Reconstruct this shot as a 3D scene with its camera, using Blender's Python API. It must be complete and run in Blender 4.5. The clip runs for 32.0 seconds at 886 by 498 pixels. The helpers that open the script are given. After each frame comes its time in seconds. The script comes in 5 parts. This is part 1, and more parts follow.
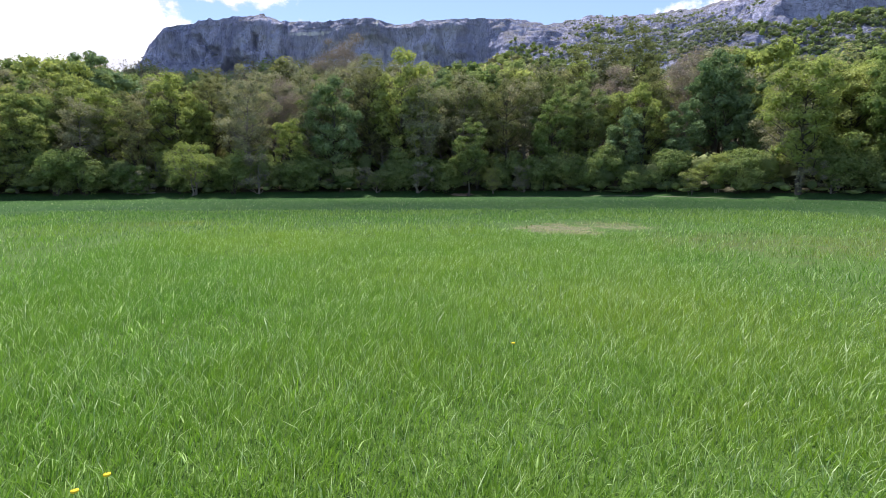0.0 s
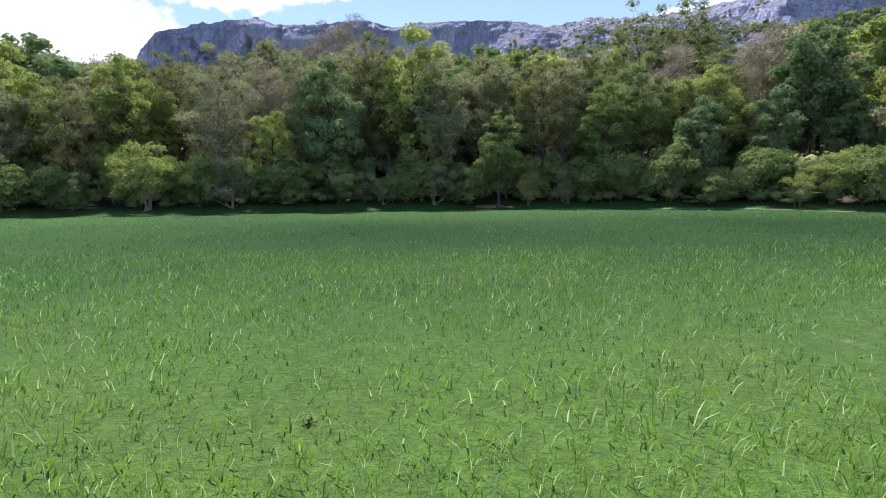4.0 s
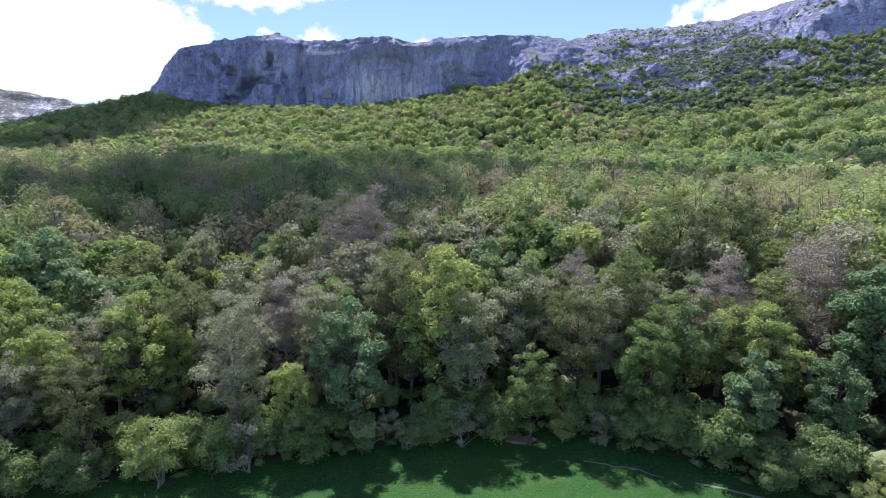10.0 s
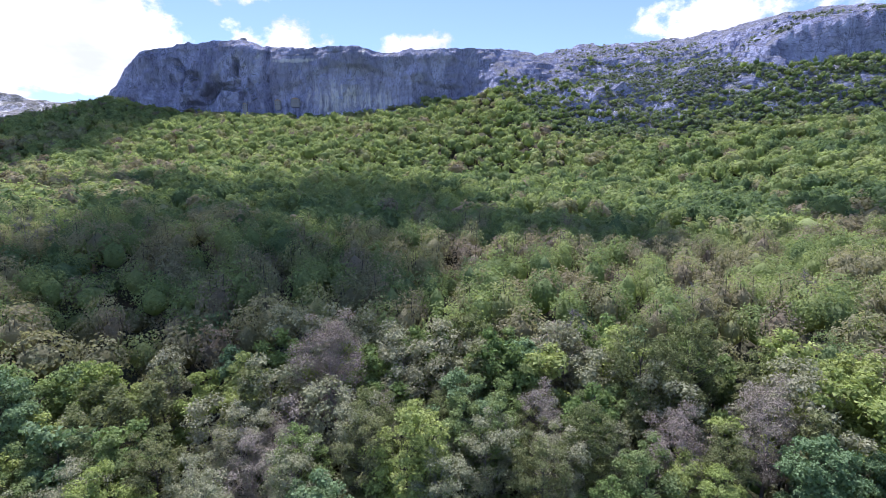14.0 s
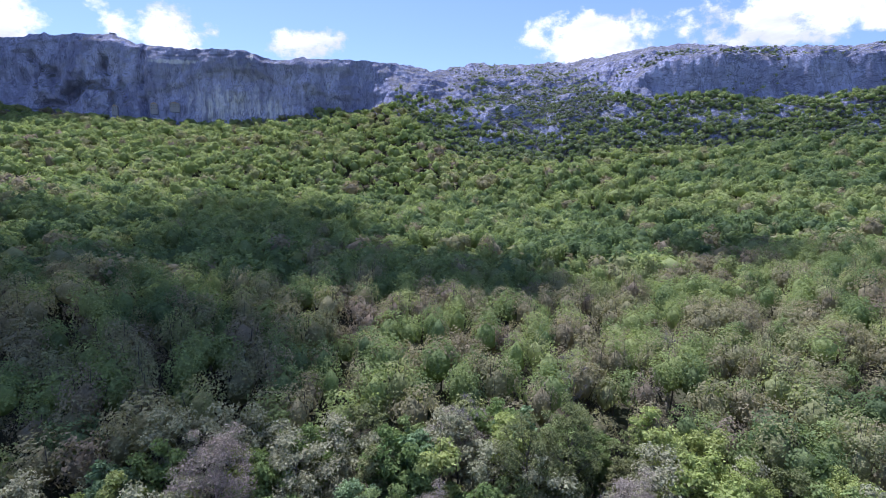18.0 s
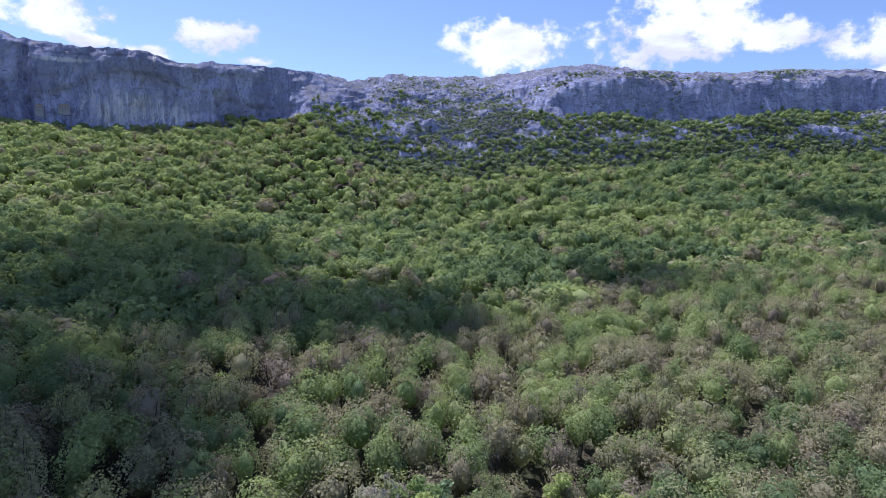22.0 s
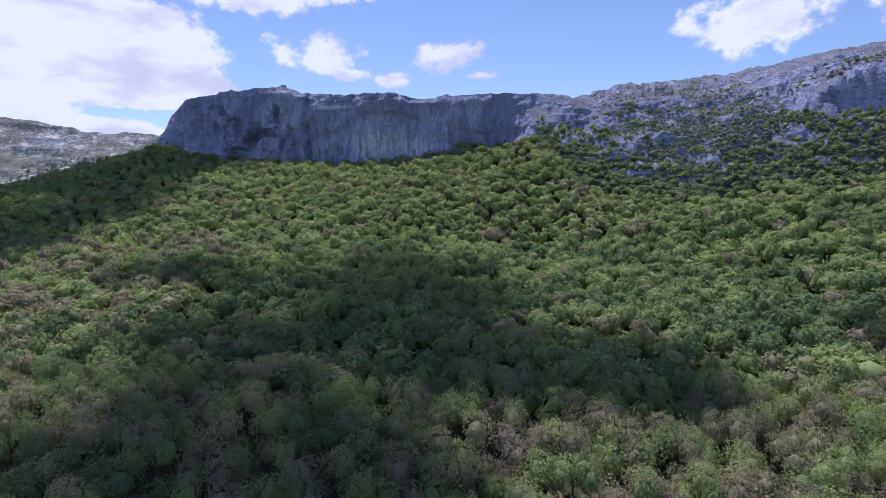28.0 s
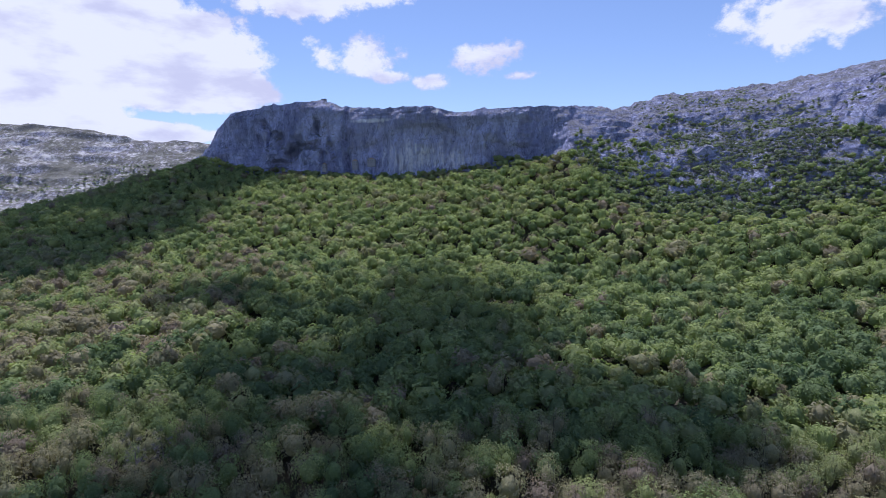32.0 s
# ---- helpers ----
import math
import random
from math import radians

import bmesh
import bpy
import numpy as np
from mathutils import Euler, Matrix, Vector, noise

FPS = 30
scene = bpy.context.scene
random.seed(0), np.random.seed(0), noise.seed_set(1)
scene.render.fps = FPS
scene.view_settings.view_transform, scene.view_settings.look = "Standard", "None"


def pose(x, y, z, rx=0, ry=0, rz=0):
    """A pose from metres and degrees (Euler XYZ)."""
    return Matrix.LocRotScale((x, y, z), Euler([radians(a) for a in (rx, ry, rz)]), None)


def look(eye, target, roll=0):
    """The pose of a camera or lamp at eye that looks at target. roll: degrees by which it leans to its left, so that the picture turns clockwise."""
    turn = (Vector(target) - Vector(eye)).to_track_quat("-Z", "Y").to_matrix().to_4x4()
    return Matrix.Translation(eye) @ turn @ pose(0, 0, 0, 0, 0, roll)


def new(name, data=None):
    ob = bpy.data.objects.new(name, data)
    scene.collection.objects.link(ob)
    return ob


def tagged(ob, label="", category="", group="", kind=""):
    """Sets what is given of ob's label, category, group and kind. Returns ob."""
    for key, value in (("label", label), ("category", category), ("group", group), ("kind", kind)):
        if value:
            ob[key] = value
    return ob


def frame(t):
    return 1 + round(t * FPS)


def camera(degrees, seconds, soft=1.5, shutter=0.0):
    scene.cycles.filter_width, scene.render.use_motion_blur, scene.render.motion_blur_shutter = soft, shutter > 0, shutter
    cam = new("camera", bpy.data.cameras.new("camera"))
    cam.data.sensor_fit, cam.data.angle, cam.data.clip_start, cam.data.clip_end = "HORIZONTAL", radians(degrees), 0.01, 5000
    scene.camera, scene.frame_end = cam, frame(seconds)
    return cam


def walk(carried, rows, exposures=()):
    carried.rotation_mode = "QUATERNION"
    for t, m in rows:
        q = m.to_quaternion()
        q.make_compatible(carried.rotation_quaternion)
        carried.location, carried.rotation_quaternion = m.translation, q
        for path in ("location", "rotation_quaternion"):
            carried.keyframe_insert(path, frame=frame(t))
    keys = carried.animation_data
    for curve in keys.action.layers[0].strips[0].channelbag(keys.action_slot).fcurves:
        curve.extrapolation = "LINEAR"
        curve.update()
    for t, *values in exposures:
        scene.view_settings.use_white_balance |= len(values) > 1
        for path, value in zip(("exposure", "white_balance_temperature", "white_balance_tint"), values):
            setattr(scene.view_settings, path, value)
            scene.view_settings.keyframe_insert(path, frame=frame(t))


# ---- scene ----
# Camera: a small drone that crosses a meadow and climbs over the wood.
cam = camera(80.2, 32.0, soft=0.6)
PATH = [
    (0, (1.06, 38.46, 2.18), (4.39, 137.65, -10.08), -0.19),
    (0.5, (0.48, 40.61, 2.02), (3.85, 139.80, -10.17), -0.26),
    (1, (-0.10, 42.95, 1.86), (3.45, 142.13, -10.37), -0.33),
    (1.5, (-0.63, 45.50, 1.71), (3.13, 144.69, -10.46), -0.28),
    (2, (-1.09, 48.36, 1.60), (2.70, 147.58, -10.29), -0.28),
    (2.5, (-1.59, 51.39, 1.59), (2.28, 150.62, -10.15), -0.31),
    (4.5, (-2.29, 59.95, 4.55), (1.65, 159.27, -6.38), -0.57),
    (5, (-2.60, 61.68, 7.24), (1.23, 161.05, -3.32), -0.65),
    (5.5, (-2.81, 62.60, 9.98), (0.53, 161.99, -0.59), -0.77),
    (6, (-2.92, 63.02, 12.79), (-0.32, 162.39, 1.84), -0.75),
    (6.5, (-2.95, 63.47, 15.60), (-1.45, 162.82, 4.35), -0.74),
    (7, (-2.89, 64.01, 18.42), (-2.72, 163.35, 6.99), -0.88),
    (7.5, (-2.83, 64.55, 21.26), (-3.46, 163.88, 9.75), -0.90),
    (8, (-2.79, 65.04, 24.10), (-4.02, 164.37, 12.55), -0.91),
    (8.5, (-2.77, 65.49, 26.91), (-4.05, 164.80, 15.23), -0.92),
    (9, (-2.76, 65.93, 29.69), (-3.71, 165.22, 17.78), -0.83),
    (10, (-2.56, 66.67, 35.21), (-2.37, 165.93, 23.07), -0.70),
    (11, (-2.36, 67.02, 40.88), (-0.62, 166.23, 28.47), -0.50),
    (12, (-2.25, 67.56, 46.55), (0.98, 166.73, 34.07), -0.41),
    (13, (-2.26, 68.06, 52.31), (2.00, 167.17, 39.68), -0.24),
    (14, (-2.27, 68.35, 58.11), (3.72, 167.36, 45.35), -0.11),
    (14.5, (-2.26, 68.47, 61.07), (5.34, 167.34, 48.16), -0.02),
    (16.5, (-2.09, 69.00, 70.33), (13.75, 166.93, 57.73), 0.36),
    (17, (-1.93, 69.27, 72.34), (16.81, 166.70, 59.86), 0.57),
    (17.5, (-1.85, 69.44, 74.47), (19.79, 166.27, 62.01), 0.67),
    (18, (-1.76, 69.70, 76.56), (23.60, 165.65, 64.25), 0.92),
    (18.5, (-1.65, 69.96, 78.63), (26.94, 165.01, 66.43), 1.09),
    (19, (-1.58, 70.19, 80.68), (31.24, 163.88, 68.61), 1.34),
    (19.5, (-1.67, 70.45, 82.65), (34.50, 162.93, 70.85), 1.59),
    (20, (-1.86, 70.56, 84.75), (35.70, 162.48, 72.92), 1.65),
    (20.5, (-1.98, 70.57, 86.97), (36.43, 162.14, 75.17), 1.64),
    (21, (-1.87, 70.65, 89.16), (37.06, 161.99, 77.31), 1.63),
    (22, (-1.50, 71.16, 93.42), (38.15, 162.20, 81.63), 1.61),
    (23, (-1.65, 71.89, 97.69), (38.32, 162.81, 86.00), 1.64),
    (24, (-1.96, 72.29, 102.14), (38.19, 163.13, 90.45), 1.68),
    (24.5, (-2.06, 72.37, 104.25), (38.14, 163.20, 92.64), 1.65),
    (26.5, (-4.52, 75.67, 109.81), (29.72, 168.97, 98.70), 0.96),
    (27, (-4.86, 76.27, 111.85), (15.09, 173.60, 100.49), 0.28),
    (27.5, (-4.72, 76.52, 114.02), (1.74, 175.66, 102.61), -0.43),
    (28, (-4.37, 76.59, 116.30), (-4.87, 175.93, 104.88), -0.72),
    (28.5, (-4.23, 76.68, 118.52), (-7.41, 175.99, 107.20), -0.82),
    (29, (-4.30, 76.81, 120.73), (-8.97, 176.05, 109.41), -0.84),
    (30, (-4.42, 76.96, 125.24), (-10.60, 176.12, 113.91), -0.92),
    (31, (-4.28, 76.79, 129.81), (-11.18, 175.92, 118.60), -0.80),
    (32, (-3.72, 76.47, 134.72), (-11.12, 175.57, 123.56), -0.69),
]
# stops, kelvin and tint of the drone's own exposure and white balance
EXPOSURES = [(0, 0.78, 6350, 17), (1, 0.74, 6350, 17), (2.5, 0.7, 6300, 17), (4.5, 0.93, 6150, 19), (6, 0.88, 6000, 20), (9, 0.8, 5750, 21), (13, 0.72, 5650, 22), (19, 0.5, 5450, 24), (24, 0.28, 5500, 24), (27, 0.08, 5500, 24), (29, 0.1, 5500, 24), (32, 0.08, 5500, 24)]
walk(cam, [(t, look(eye, target, roll)) for t, eye, target, roll in PATH], EXPOSURES)

# ---- sky and sun ----
SUN_AZ, SUN_EL = radians(-12), radians(62)
TOWARD_SUN = Vector((math.sin(SUN_AZ) * math.cos(SUN_EL), math.cos(SUN_AZ) * math.cos(SUN_EL), math.sin(SUN_EL)))
sun = new("sun", bpy.data.lights.new("sun", "SUN"))
sun.data.energy, sun.data.angle, sun.data.color = 5.0, radians(0.9), (1.0, 0.96, 0.88)
sun.rotation_euler = TOWARD_SUN.to_track_quat("Z", "Y").to_euler()

SKY_STRENGTH, CLOUD_STRENGTH = 0.11, 0.82


class Nodes:
    """A short hand for node trees."""

    def __init__(self, tree):
        self.tree = tree
        tree.nodes.clear()

    def add(self, kind, links=(), **values):
        node = self.tree.nodes.new(kind)
        for key, value in values.items():
            setattr(node, key, value)
        for slot, value in dict(links).items():
            if isinstance(value, bpy.types.NodeSocket):
                self.tree.links.new(value, node.inputs[slot])
            else:
                node.inputs[slot].default_value = value
        return node.outputs

    def math(self, op, a, b=0.0, c=0.0, clamp=False):
        return self.add("ShaderNodeMath", {0: a, 1: b, 2: c}, operation=op, use_clamp=clamp)[0]

    def noise(self, vector, scale, detail=4.0, rough=0.55):
        return self.add("ShaderNodeTexNoise", {"Vector": vector, "Scale": scale, "Detail": detail, "Roughness": rough})[0]

    def ramp(self, value, low, high):
        return self.add("ShaderNodeMapRange", {0: value, 1: low, 2: high}, interpolation_type="SMOOTHSTEP")[0]

    def mix(self, factor, a, b, blend="MIX"):
        return self.add("ShaderNodeMix", {0: factor, 6: a, 7: b}, data_type="RGBA", blend_type=blend)[2]

    def scaled(self, vector, x, y, z):
        return self.add("ShaderNodeVectorMath", {0: vector, 1: (x, y, z)}, operation="MULTIPLY")[0]


world = bpy.data.worlds.new("sky")
scene.world = world
world.use_nodes = True
n = Nodes(world.node_tree)
way = n.add("ShaderNodeTexCoord")["Generated"]
blue = n.add("ShaderNodeTexSky", sky_type="NISHITA", sun_disc=False, sun_elevation=SUN_EL, sun_rotation=SUN_AZ, altitude=700.0,
             air_density=1.0, dust_density=0.6, ozone_density=1.6)[0]
grain = n.math("ADD", n.math("MULTIPLY", n.noise(n.scaled(way, 1, 1, 1.6), 7.0, 7.0, 0.6), 0.5), n.math("MULTIPLY", n.noise(n.scaled(way, 1, 1, 1.3), 21.0, 7.0, 0.62), 0.5))
# fair-weather clouds: azimuth, elevation, half width, half height in degrees
CLOUDS = [(-36, 12.5, 14, 6.5), (-45, 8, 12, 4), (-30.5, 10.0, 10, 3.2), (-36, 5.6, 10, 1.5), (-12.4, 13.4, 5.4, 2.5), (-9.4, 11.6, 2.4, 1.0), (1.1, 13.0, 3.9, 2.0), (4.0, 11.7, 2.2, 0.7),
          (-5.5, 11.2, 2.2, 1.1), (-16.3, 18.7, 8.9, 2.3), (28.8, 14.1, 7.2, 2.9), (45.2, 14.6, 8.2, 3.2), (47.5, 18, 6, 3.0), (54.4, 13.9, 3.4, 1.8), (61.5, 12.6, 4.2, 2.4),
          (62, 9.6, 3.2, 1.2), (-75, 14, 14, 5), (95, 16, 14, 5), (150, 20, 20, 6), (-130, 18, 20, 6)]
cover = None
for azimuth, elevation, wide, high in CLOUDS:
    a, e = radians(azimuth), radians(elevation)
    right = n.add("ShaderNodeVectorMath", {0: way, 1: Vector((math.cos(a), -math.sin(a), 0)) / math.sin(radians(wide))}, operation="DOT_PRODUCT")[1]
    up = n.add("ShaderNodeVectorMath", {0: way, 1: Vector((-math.sin(a) * math.sin(e), -math.cos(a) * math.sin(e), math.cos(e))) / math.sin(radians(high))}, operation="DOT_PRODUCT")[1]
    ahead = n.add("ShaderNodeVectorMath", {0: way, 1: (math.sin(a), math.cos(a), 0)}, operation="DOT_PRODUCT")[1]
    low = n.math("MULTIPLY", n.math("MINIMUM", up, 0.0), 0.7)
    puff = n.math("SUBTRACT", 1.0, n.math("ADD", n.math("MULTIPLY", right, right), n.math("ADD", n.math("MULTIPLY", up, up), n.math("MULTIPLY", low, low))))
    puff = n.math("MULTIPLY", puff, 3.4) if wide > 9 else puff
    puff = n.math("ADD", n.math("MAXIMUM", puff, -3.0), n.math("MULTIPLY", n.math("LESS_THAN", ahead, 0.2), -10.0))
    cover = puff if cover is None else n.math("MAXIMUM", cover, puff)
density = n.ramp(n.math("ADD", n.math("MULTIPLY", cover, 0.75), n.math("MULTIPLY", n.math("SUBTRACT", grain, 0.5), 5.2)), -0.05, 0.55)
billow = n.ramp(n.math("ADD", n.noise(n.scaled(way, 1, 1, 2.6), 7.5, 5.0, 0.55), n.math("MULTIPLY", density, 0.12)), 0.44, 0.66)
white = n.mix(billow, (0.73, 0.74, 0.83, 1), (0.98, 1.0, 0.98, 1))
shine = n.add("ShaderNodeBackground", {"Color": blue, "Strength": SKY_STRENGTH})[0]
cloud = n.add("ShaderNodeBackground", {"Color": white, "Strength": CLOUD_STRENGTH})[0]
both = n.add("ShaderNodeMixShader", {0: density, 1: shine, 2: cloud})[0]
n.add("ShaderNodeOutputWorld", {"Surface": both})


# ---- materials ----
def material(name, draw):
    m = bpy.data.materials.new(name)
    m.use_nodes = True
    n = Nodes(m.node_tree)
    n.add("ShaderNodeOutputMaterial", {"Surface": draw(n)})
    return m


def surface(n, colour, rough=0.9, bump=None, strength=0.5, distance=0.1):
    links = {"Base Color": colour, "Roughness": rough, "Specular IOR Level": 0.25}
    if bump is not None:
        links["Normal"] = n.add("ShaderNodeBump", {"Height": bump, "Strength": strength, "Distance": distance})[0]
    return n.add("ShaderNodeBsdfPrincipled", links)[0]


def leafy(n, colour, through_share=0.35):
    """Leaves: matt on both sides, with some light passing through."""
    place = n.add("ShaderNodeTexCoord")["Object"]
    relief = n.add("ShaderNodeBump", {"Height": n.noise(place, 1.6, 4.0, 0.7), "Strength": 0.6, "Distance": 0.5})[0]
    a = n.add("ShaderNodeBsdfDiffuse", {"Color": colour, "Normal": relief})[0]
    glow = n.mix(1.0, colour, (1.15, 1.2, 0.8, 1), "MULTIPLY")
    b = n.add("ShaderNodeBsdfTranslucent", {"Color": glow, "Normal": relief})[0]
    return n.add("ShaderNodeMixShader", {0: through_share, 1: a, 2: b})[0]


def palette(n, value, colours):
    """A colour picked by a value from 0 to 1 out of a row of colours."""
    node = n.tree.nodes.new("ShaderNodeValToRGB")
    ramp = node.color_ramp
    while len(ramp.elements) < len(colours):
        ramp.elements.new(0.5)
    for k, c in enumerate(colours):
        ramp.elements[k].position = k / (len(colours) - 1)
        ramp.elements[k].color = (*c, 1)
    n.tree.links.new(value, node.inputs[0])
    return node.outputs[0]


def leaf_material(name, colours, through_share=0.35):
    """Leaves of a single tree: the shade differs from tree to tree and from leaf to leaf."""
    def draw(n):
        tree = n.add("ShaderNodeObjectInfo")["Random"]
        leaf = n.add("ShaderNodeNewGeometry")["Random Per Island"]
        place = n.add("ShaderNodeTexCoord")["Object"]
        patch = n.noise(place, 0.35, 2.0)
        base = palette(n, n.math("ADD", n.math("MULTIPLY", tree, 0.62), n.math("MULTIPLY", patch, 0.45)), colours)
        value = n.math("ADD", 0.96, n.math("MULTIPLY", leaf, 0.68))
        return leafy(n, n.add("ShaderNodeHueSaturation", {"Value": value, "Color": base})[0], through_share)
    return material(name, draw)


def wood_draw(colours):
    def draw(n):
        place = n.add("ShaderNodeTexCoord")["Object"]
        bark = n.noise(n.scaled(place, 6, 6, 1.2), 2.0, 5.0, 0.7)
        lichen = n.ramp(n.noise(place, 0.9, 3.0), 0.5, 0.7)
        c = n.mix(bark, (*colours[0], 1), (*colours[1], 1))
        c = n.mix(n.math("MULTIPLY", lichen, 0.5), c, (0.25, 0.27, 0.2, 1))
        return surface(n, c, 0.95, bark, 0.8, 0.05)
    return draw


GREEN = [(0.112, 0.165, 0.064), (0.153, 0.205, 0.078), (0.195, 0.243, 0.099), (0.178, 0.212, 0.105)]
LIME = [(0.225, 0.275, 0.095), (0.273, 0.312, 0.112), (0.312, 0.335, 0.136)]
GREY = [(0.229, 0.234, 0.145), (0.263, 0.260, 0.169), (0.295, 0.281, 0.190)]
OLIVE = [(0.131, 0.152, 0.069), (0.162, 0.177, 0.084), (0.187, 0.188, 0.099)]
BLUEGREEN = [(0.118, 0.172, 0.088), (0.148, 0.208, 0.106), (0.185, 0.242, 0.128)]
RUSSET = [(0.234, 0.187, 0.165), (0.275, 0.236, 0.202), (0.276, 0.251, 0.208)]
leaf_green = leaf_material("leaf_green", GREEN)
leaf_lime = leaf_material("leaf_lime", LIME, 0.36)
leaf_grey = leaf_material("leaf_grey", GREY, 0.25)
leaf_olive = leaf_material("leaf_olive", OLIVE, 0.35)
leaf_blue = leaf_material("leaf_bluegreen", BLUEGREEN, 0.25)
leaf_russet = leaf_material("leaf_russet", RUSSET, 0.2)
bark_dark = material("bark_dark", wood_draw([(0.05, 0.042, 0.034), (0.13, 0.115, 0.10)]))
bark_pink = material("bark_pink", wood_draw([(0.25, 0.19, 0.175), (0.40, 0.32, 0.30)]))
bark_pale = material("bark_pale", wood_draw([(0.16, 0.14, 0.125), (0.30, 0.275, 0.25)]))


def draw_wood_far(n):
    """Crowns of the far wood: 'tint' picks the kind of tree, 'shade' its lightness."""
    tint = n.add("ShaderNodeAttribute", attribute_name="tint")["Fac"]
    leaf = n.add("ShaderNodeNewGeometry")["Random Per Island"]
    base = palette(n, tint, [(0.127, 0.172, 0.086), (0.183, 0.226, 0.100), (0.237, 0.276, 0.117), (0.264, 0.296, 0.132), (0.250, 0.242, 0.142), (0.250, 0.226, 0.146), (0.226, 0.186, 0.146)])
    mottle = n.noise(n.add("ShaderNodeNewGeometry")["Position"], 0.9, 4.0, 0.7)
    value = n.math("ADD", n.math("ADD", 0.68, n.math("MULTIPLY", leaf, 0.5)), n.math("MULTIPLY", mottle, 0.8))
    return leafy(n, n.add("ShaderNodeHueSaturation", {"Value": value, "Color": base})[0], 0.46)


crown_far = material("crown_far", draw_wood_far)


def draw_scrub(n):
    """Evergreen scrub on the rocks: dark, greyish, with a few fresher bushes."""
    tint = n.add("ShaderNodeAttribute", attribute_name="tint")["Fac"]
    leaf = n.add("ShaderNodeNewGeometry")["Random Per Island"]
    # palette lightened and blued: distance haze is put into the leaf colour
    base = palette(n, tint, [(0.165, 0.192, 0.135), (0.210, 0.242, 0.160), (0.250, 0.286, 0.178), (0.282, 0.322, 0.170)])
    value = n.math("ADD", 0.85, n.math("MULTIPLY", leaf, 0.6))
    return leafy(n, n.add("ShaderNodeHueSaturation", {"Value": value, "Color": base})[0], 0.42)


scrub_leaf = material("scrub_leaf", draw_scrub)


def draw_floor(n):
    place = n.add("ShaderNodeNewGeometry")["Position"]
    a, b = n.noise(place, 0.05, 4.0), n.noise(place, 1.3, 5.0, 0.65)
    c = n.mix(n.ramp(a, 0.4, 0.65), (0.045, 0.04, 0.025, 1), (0.04, 0.055, 0.022, 1))
    c = n.mix(n.math("MULTIPLY", b, 0.6), c, (0.11, 0.09, 0.06, 1))
    return surface(n, c, 1.0, b, 0.7, 0.3)


def dry_mask(n, place):
    """Where the meadow is dry: a bare straw patch with a thin reddish tail, and a few faint spots."""
    x, y, _ = n.add("ShaderNodeSeparateXYZ", {0: place})
    wob = n.math("MULTIPLY", n.math("SUBTRACT", n.noise(place, 0.75, 6.0, 0.75), 0.5), 6.5)

    def spot(cx, cy, wide, deep, full):
        u, v = n.math("DIVIDE", n.math("SUBTRACT", x, cx), wide), n.math("DIVIDE", n.math("SUBTRACT", y, cy), deep)
        return n.ramp(n.math("ADD", n.math("SUBTRACT", 1.0, n.math("ADD", n.math("MULTIPLY", u, u), n.math("MULTIPLY", v, v))), wob), 0.0, full)

    patch = n.math("MAXIMUM", spot(7.6, 64.6, 2.2, 3.6, 0.8), spot(10.9, 66.0, 2.6, 3.4, 1.6))
    tail = n.math("MAXIMUM", spot(14.5, 57.5, 6.5, 5.0, 1.2), n.math("MAXIMUM", spot(-14.0, 68.5, 5.0, 1.6, 1.2), spot(24.0, 60.0, 7.0, 6.0, 1.8)))
    broken = n.ramp(n.noise(place, 2.6, 4.0, 0.7), 0.36, 0.62)
    return n.math("MULTIPLY", patch, n.math("MULTIPLY_ADD", broken, 0.6, 0.4)), n.math("MULTIPLY", tail, n.math("MULTIPLY", broken, 0.75))


def meadow_colour(n, place, dull=(0.080, 0.166, 0.020, 1), fresh=(0.132, 0.200, 0.022, 1)):
    broad, fine = n.noise(place, 0.06, 4.0), n.noise(place, 0.6, 4.0, 0.6)
    c = n.mix(n.ramp(broad, 0.35, 0.65), dull, fresh)
    c = n.mix(n.math("MULTIPLY", n.ramp(fine, 0.45, 0.7), 0.22), c, (0.12, 0.22, 0.05, 1))
    patch, tail = dry_mask(n, place)
    c = n.mix(n.math("MULTIPLY", tail, 0.8), c, (0.17, 0.135, 0.05, 1))
    return n.mix(n.math("MULTIPLY", patch, 0.7), c, (0.34, 0.255, 0.17, 1))


# far meadow tones: passing cloud shade put into the short grass's colour
SHORT_DIM = ((0.024, 0.098, 0.013, 1), (0.044, 0.130, 0.015, 1))


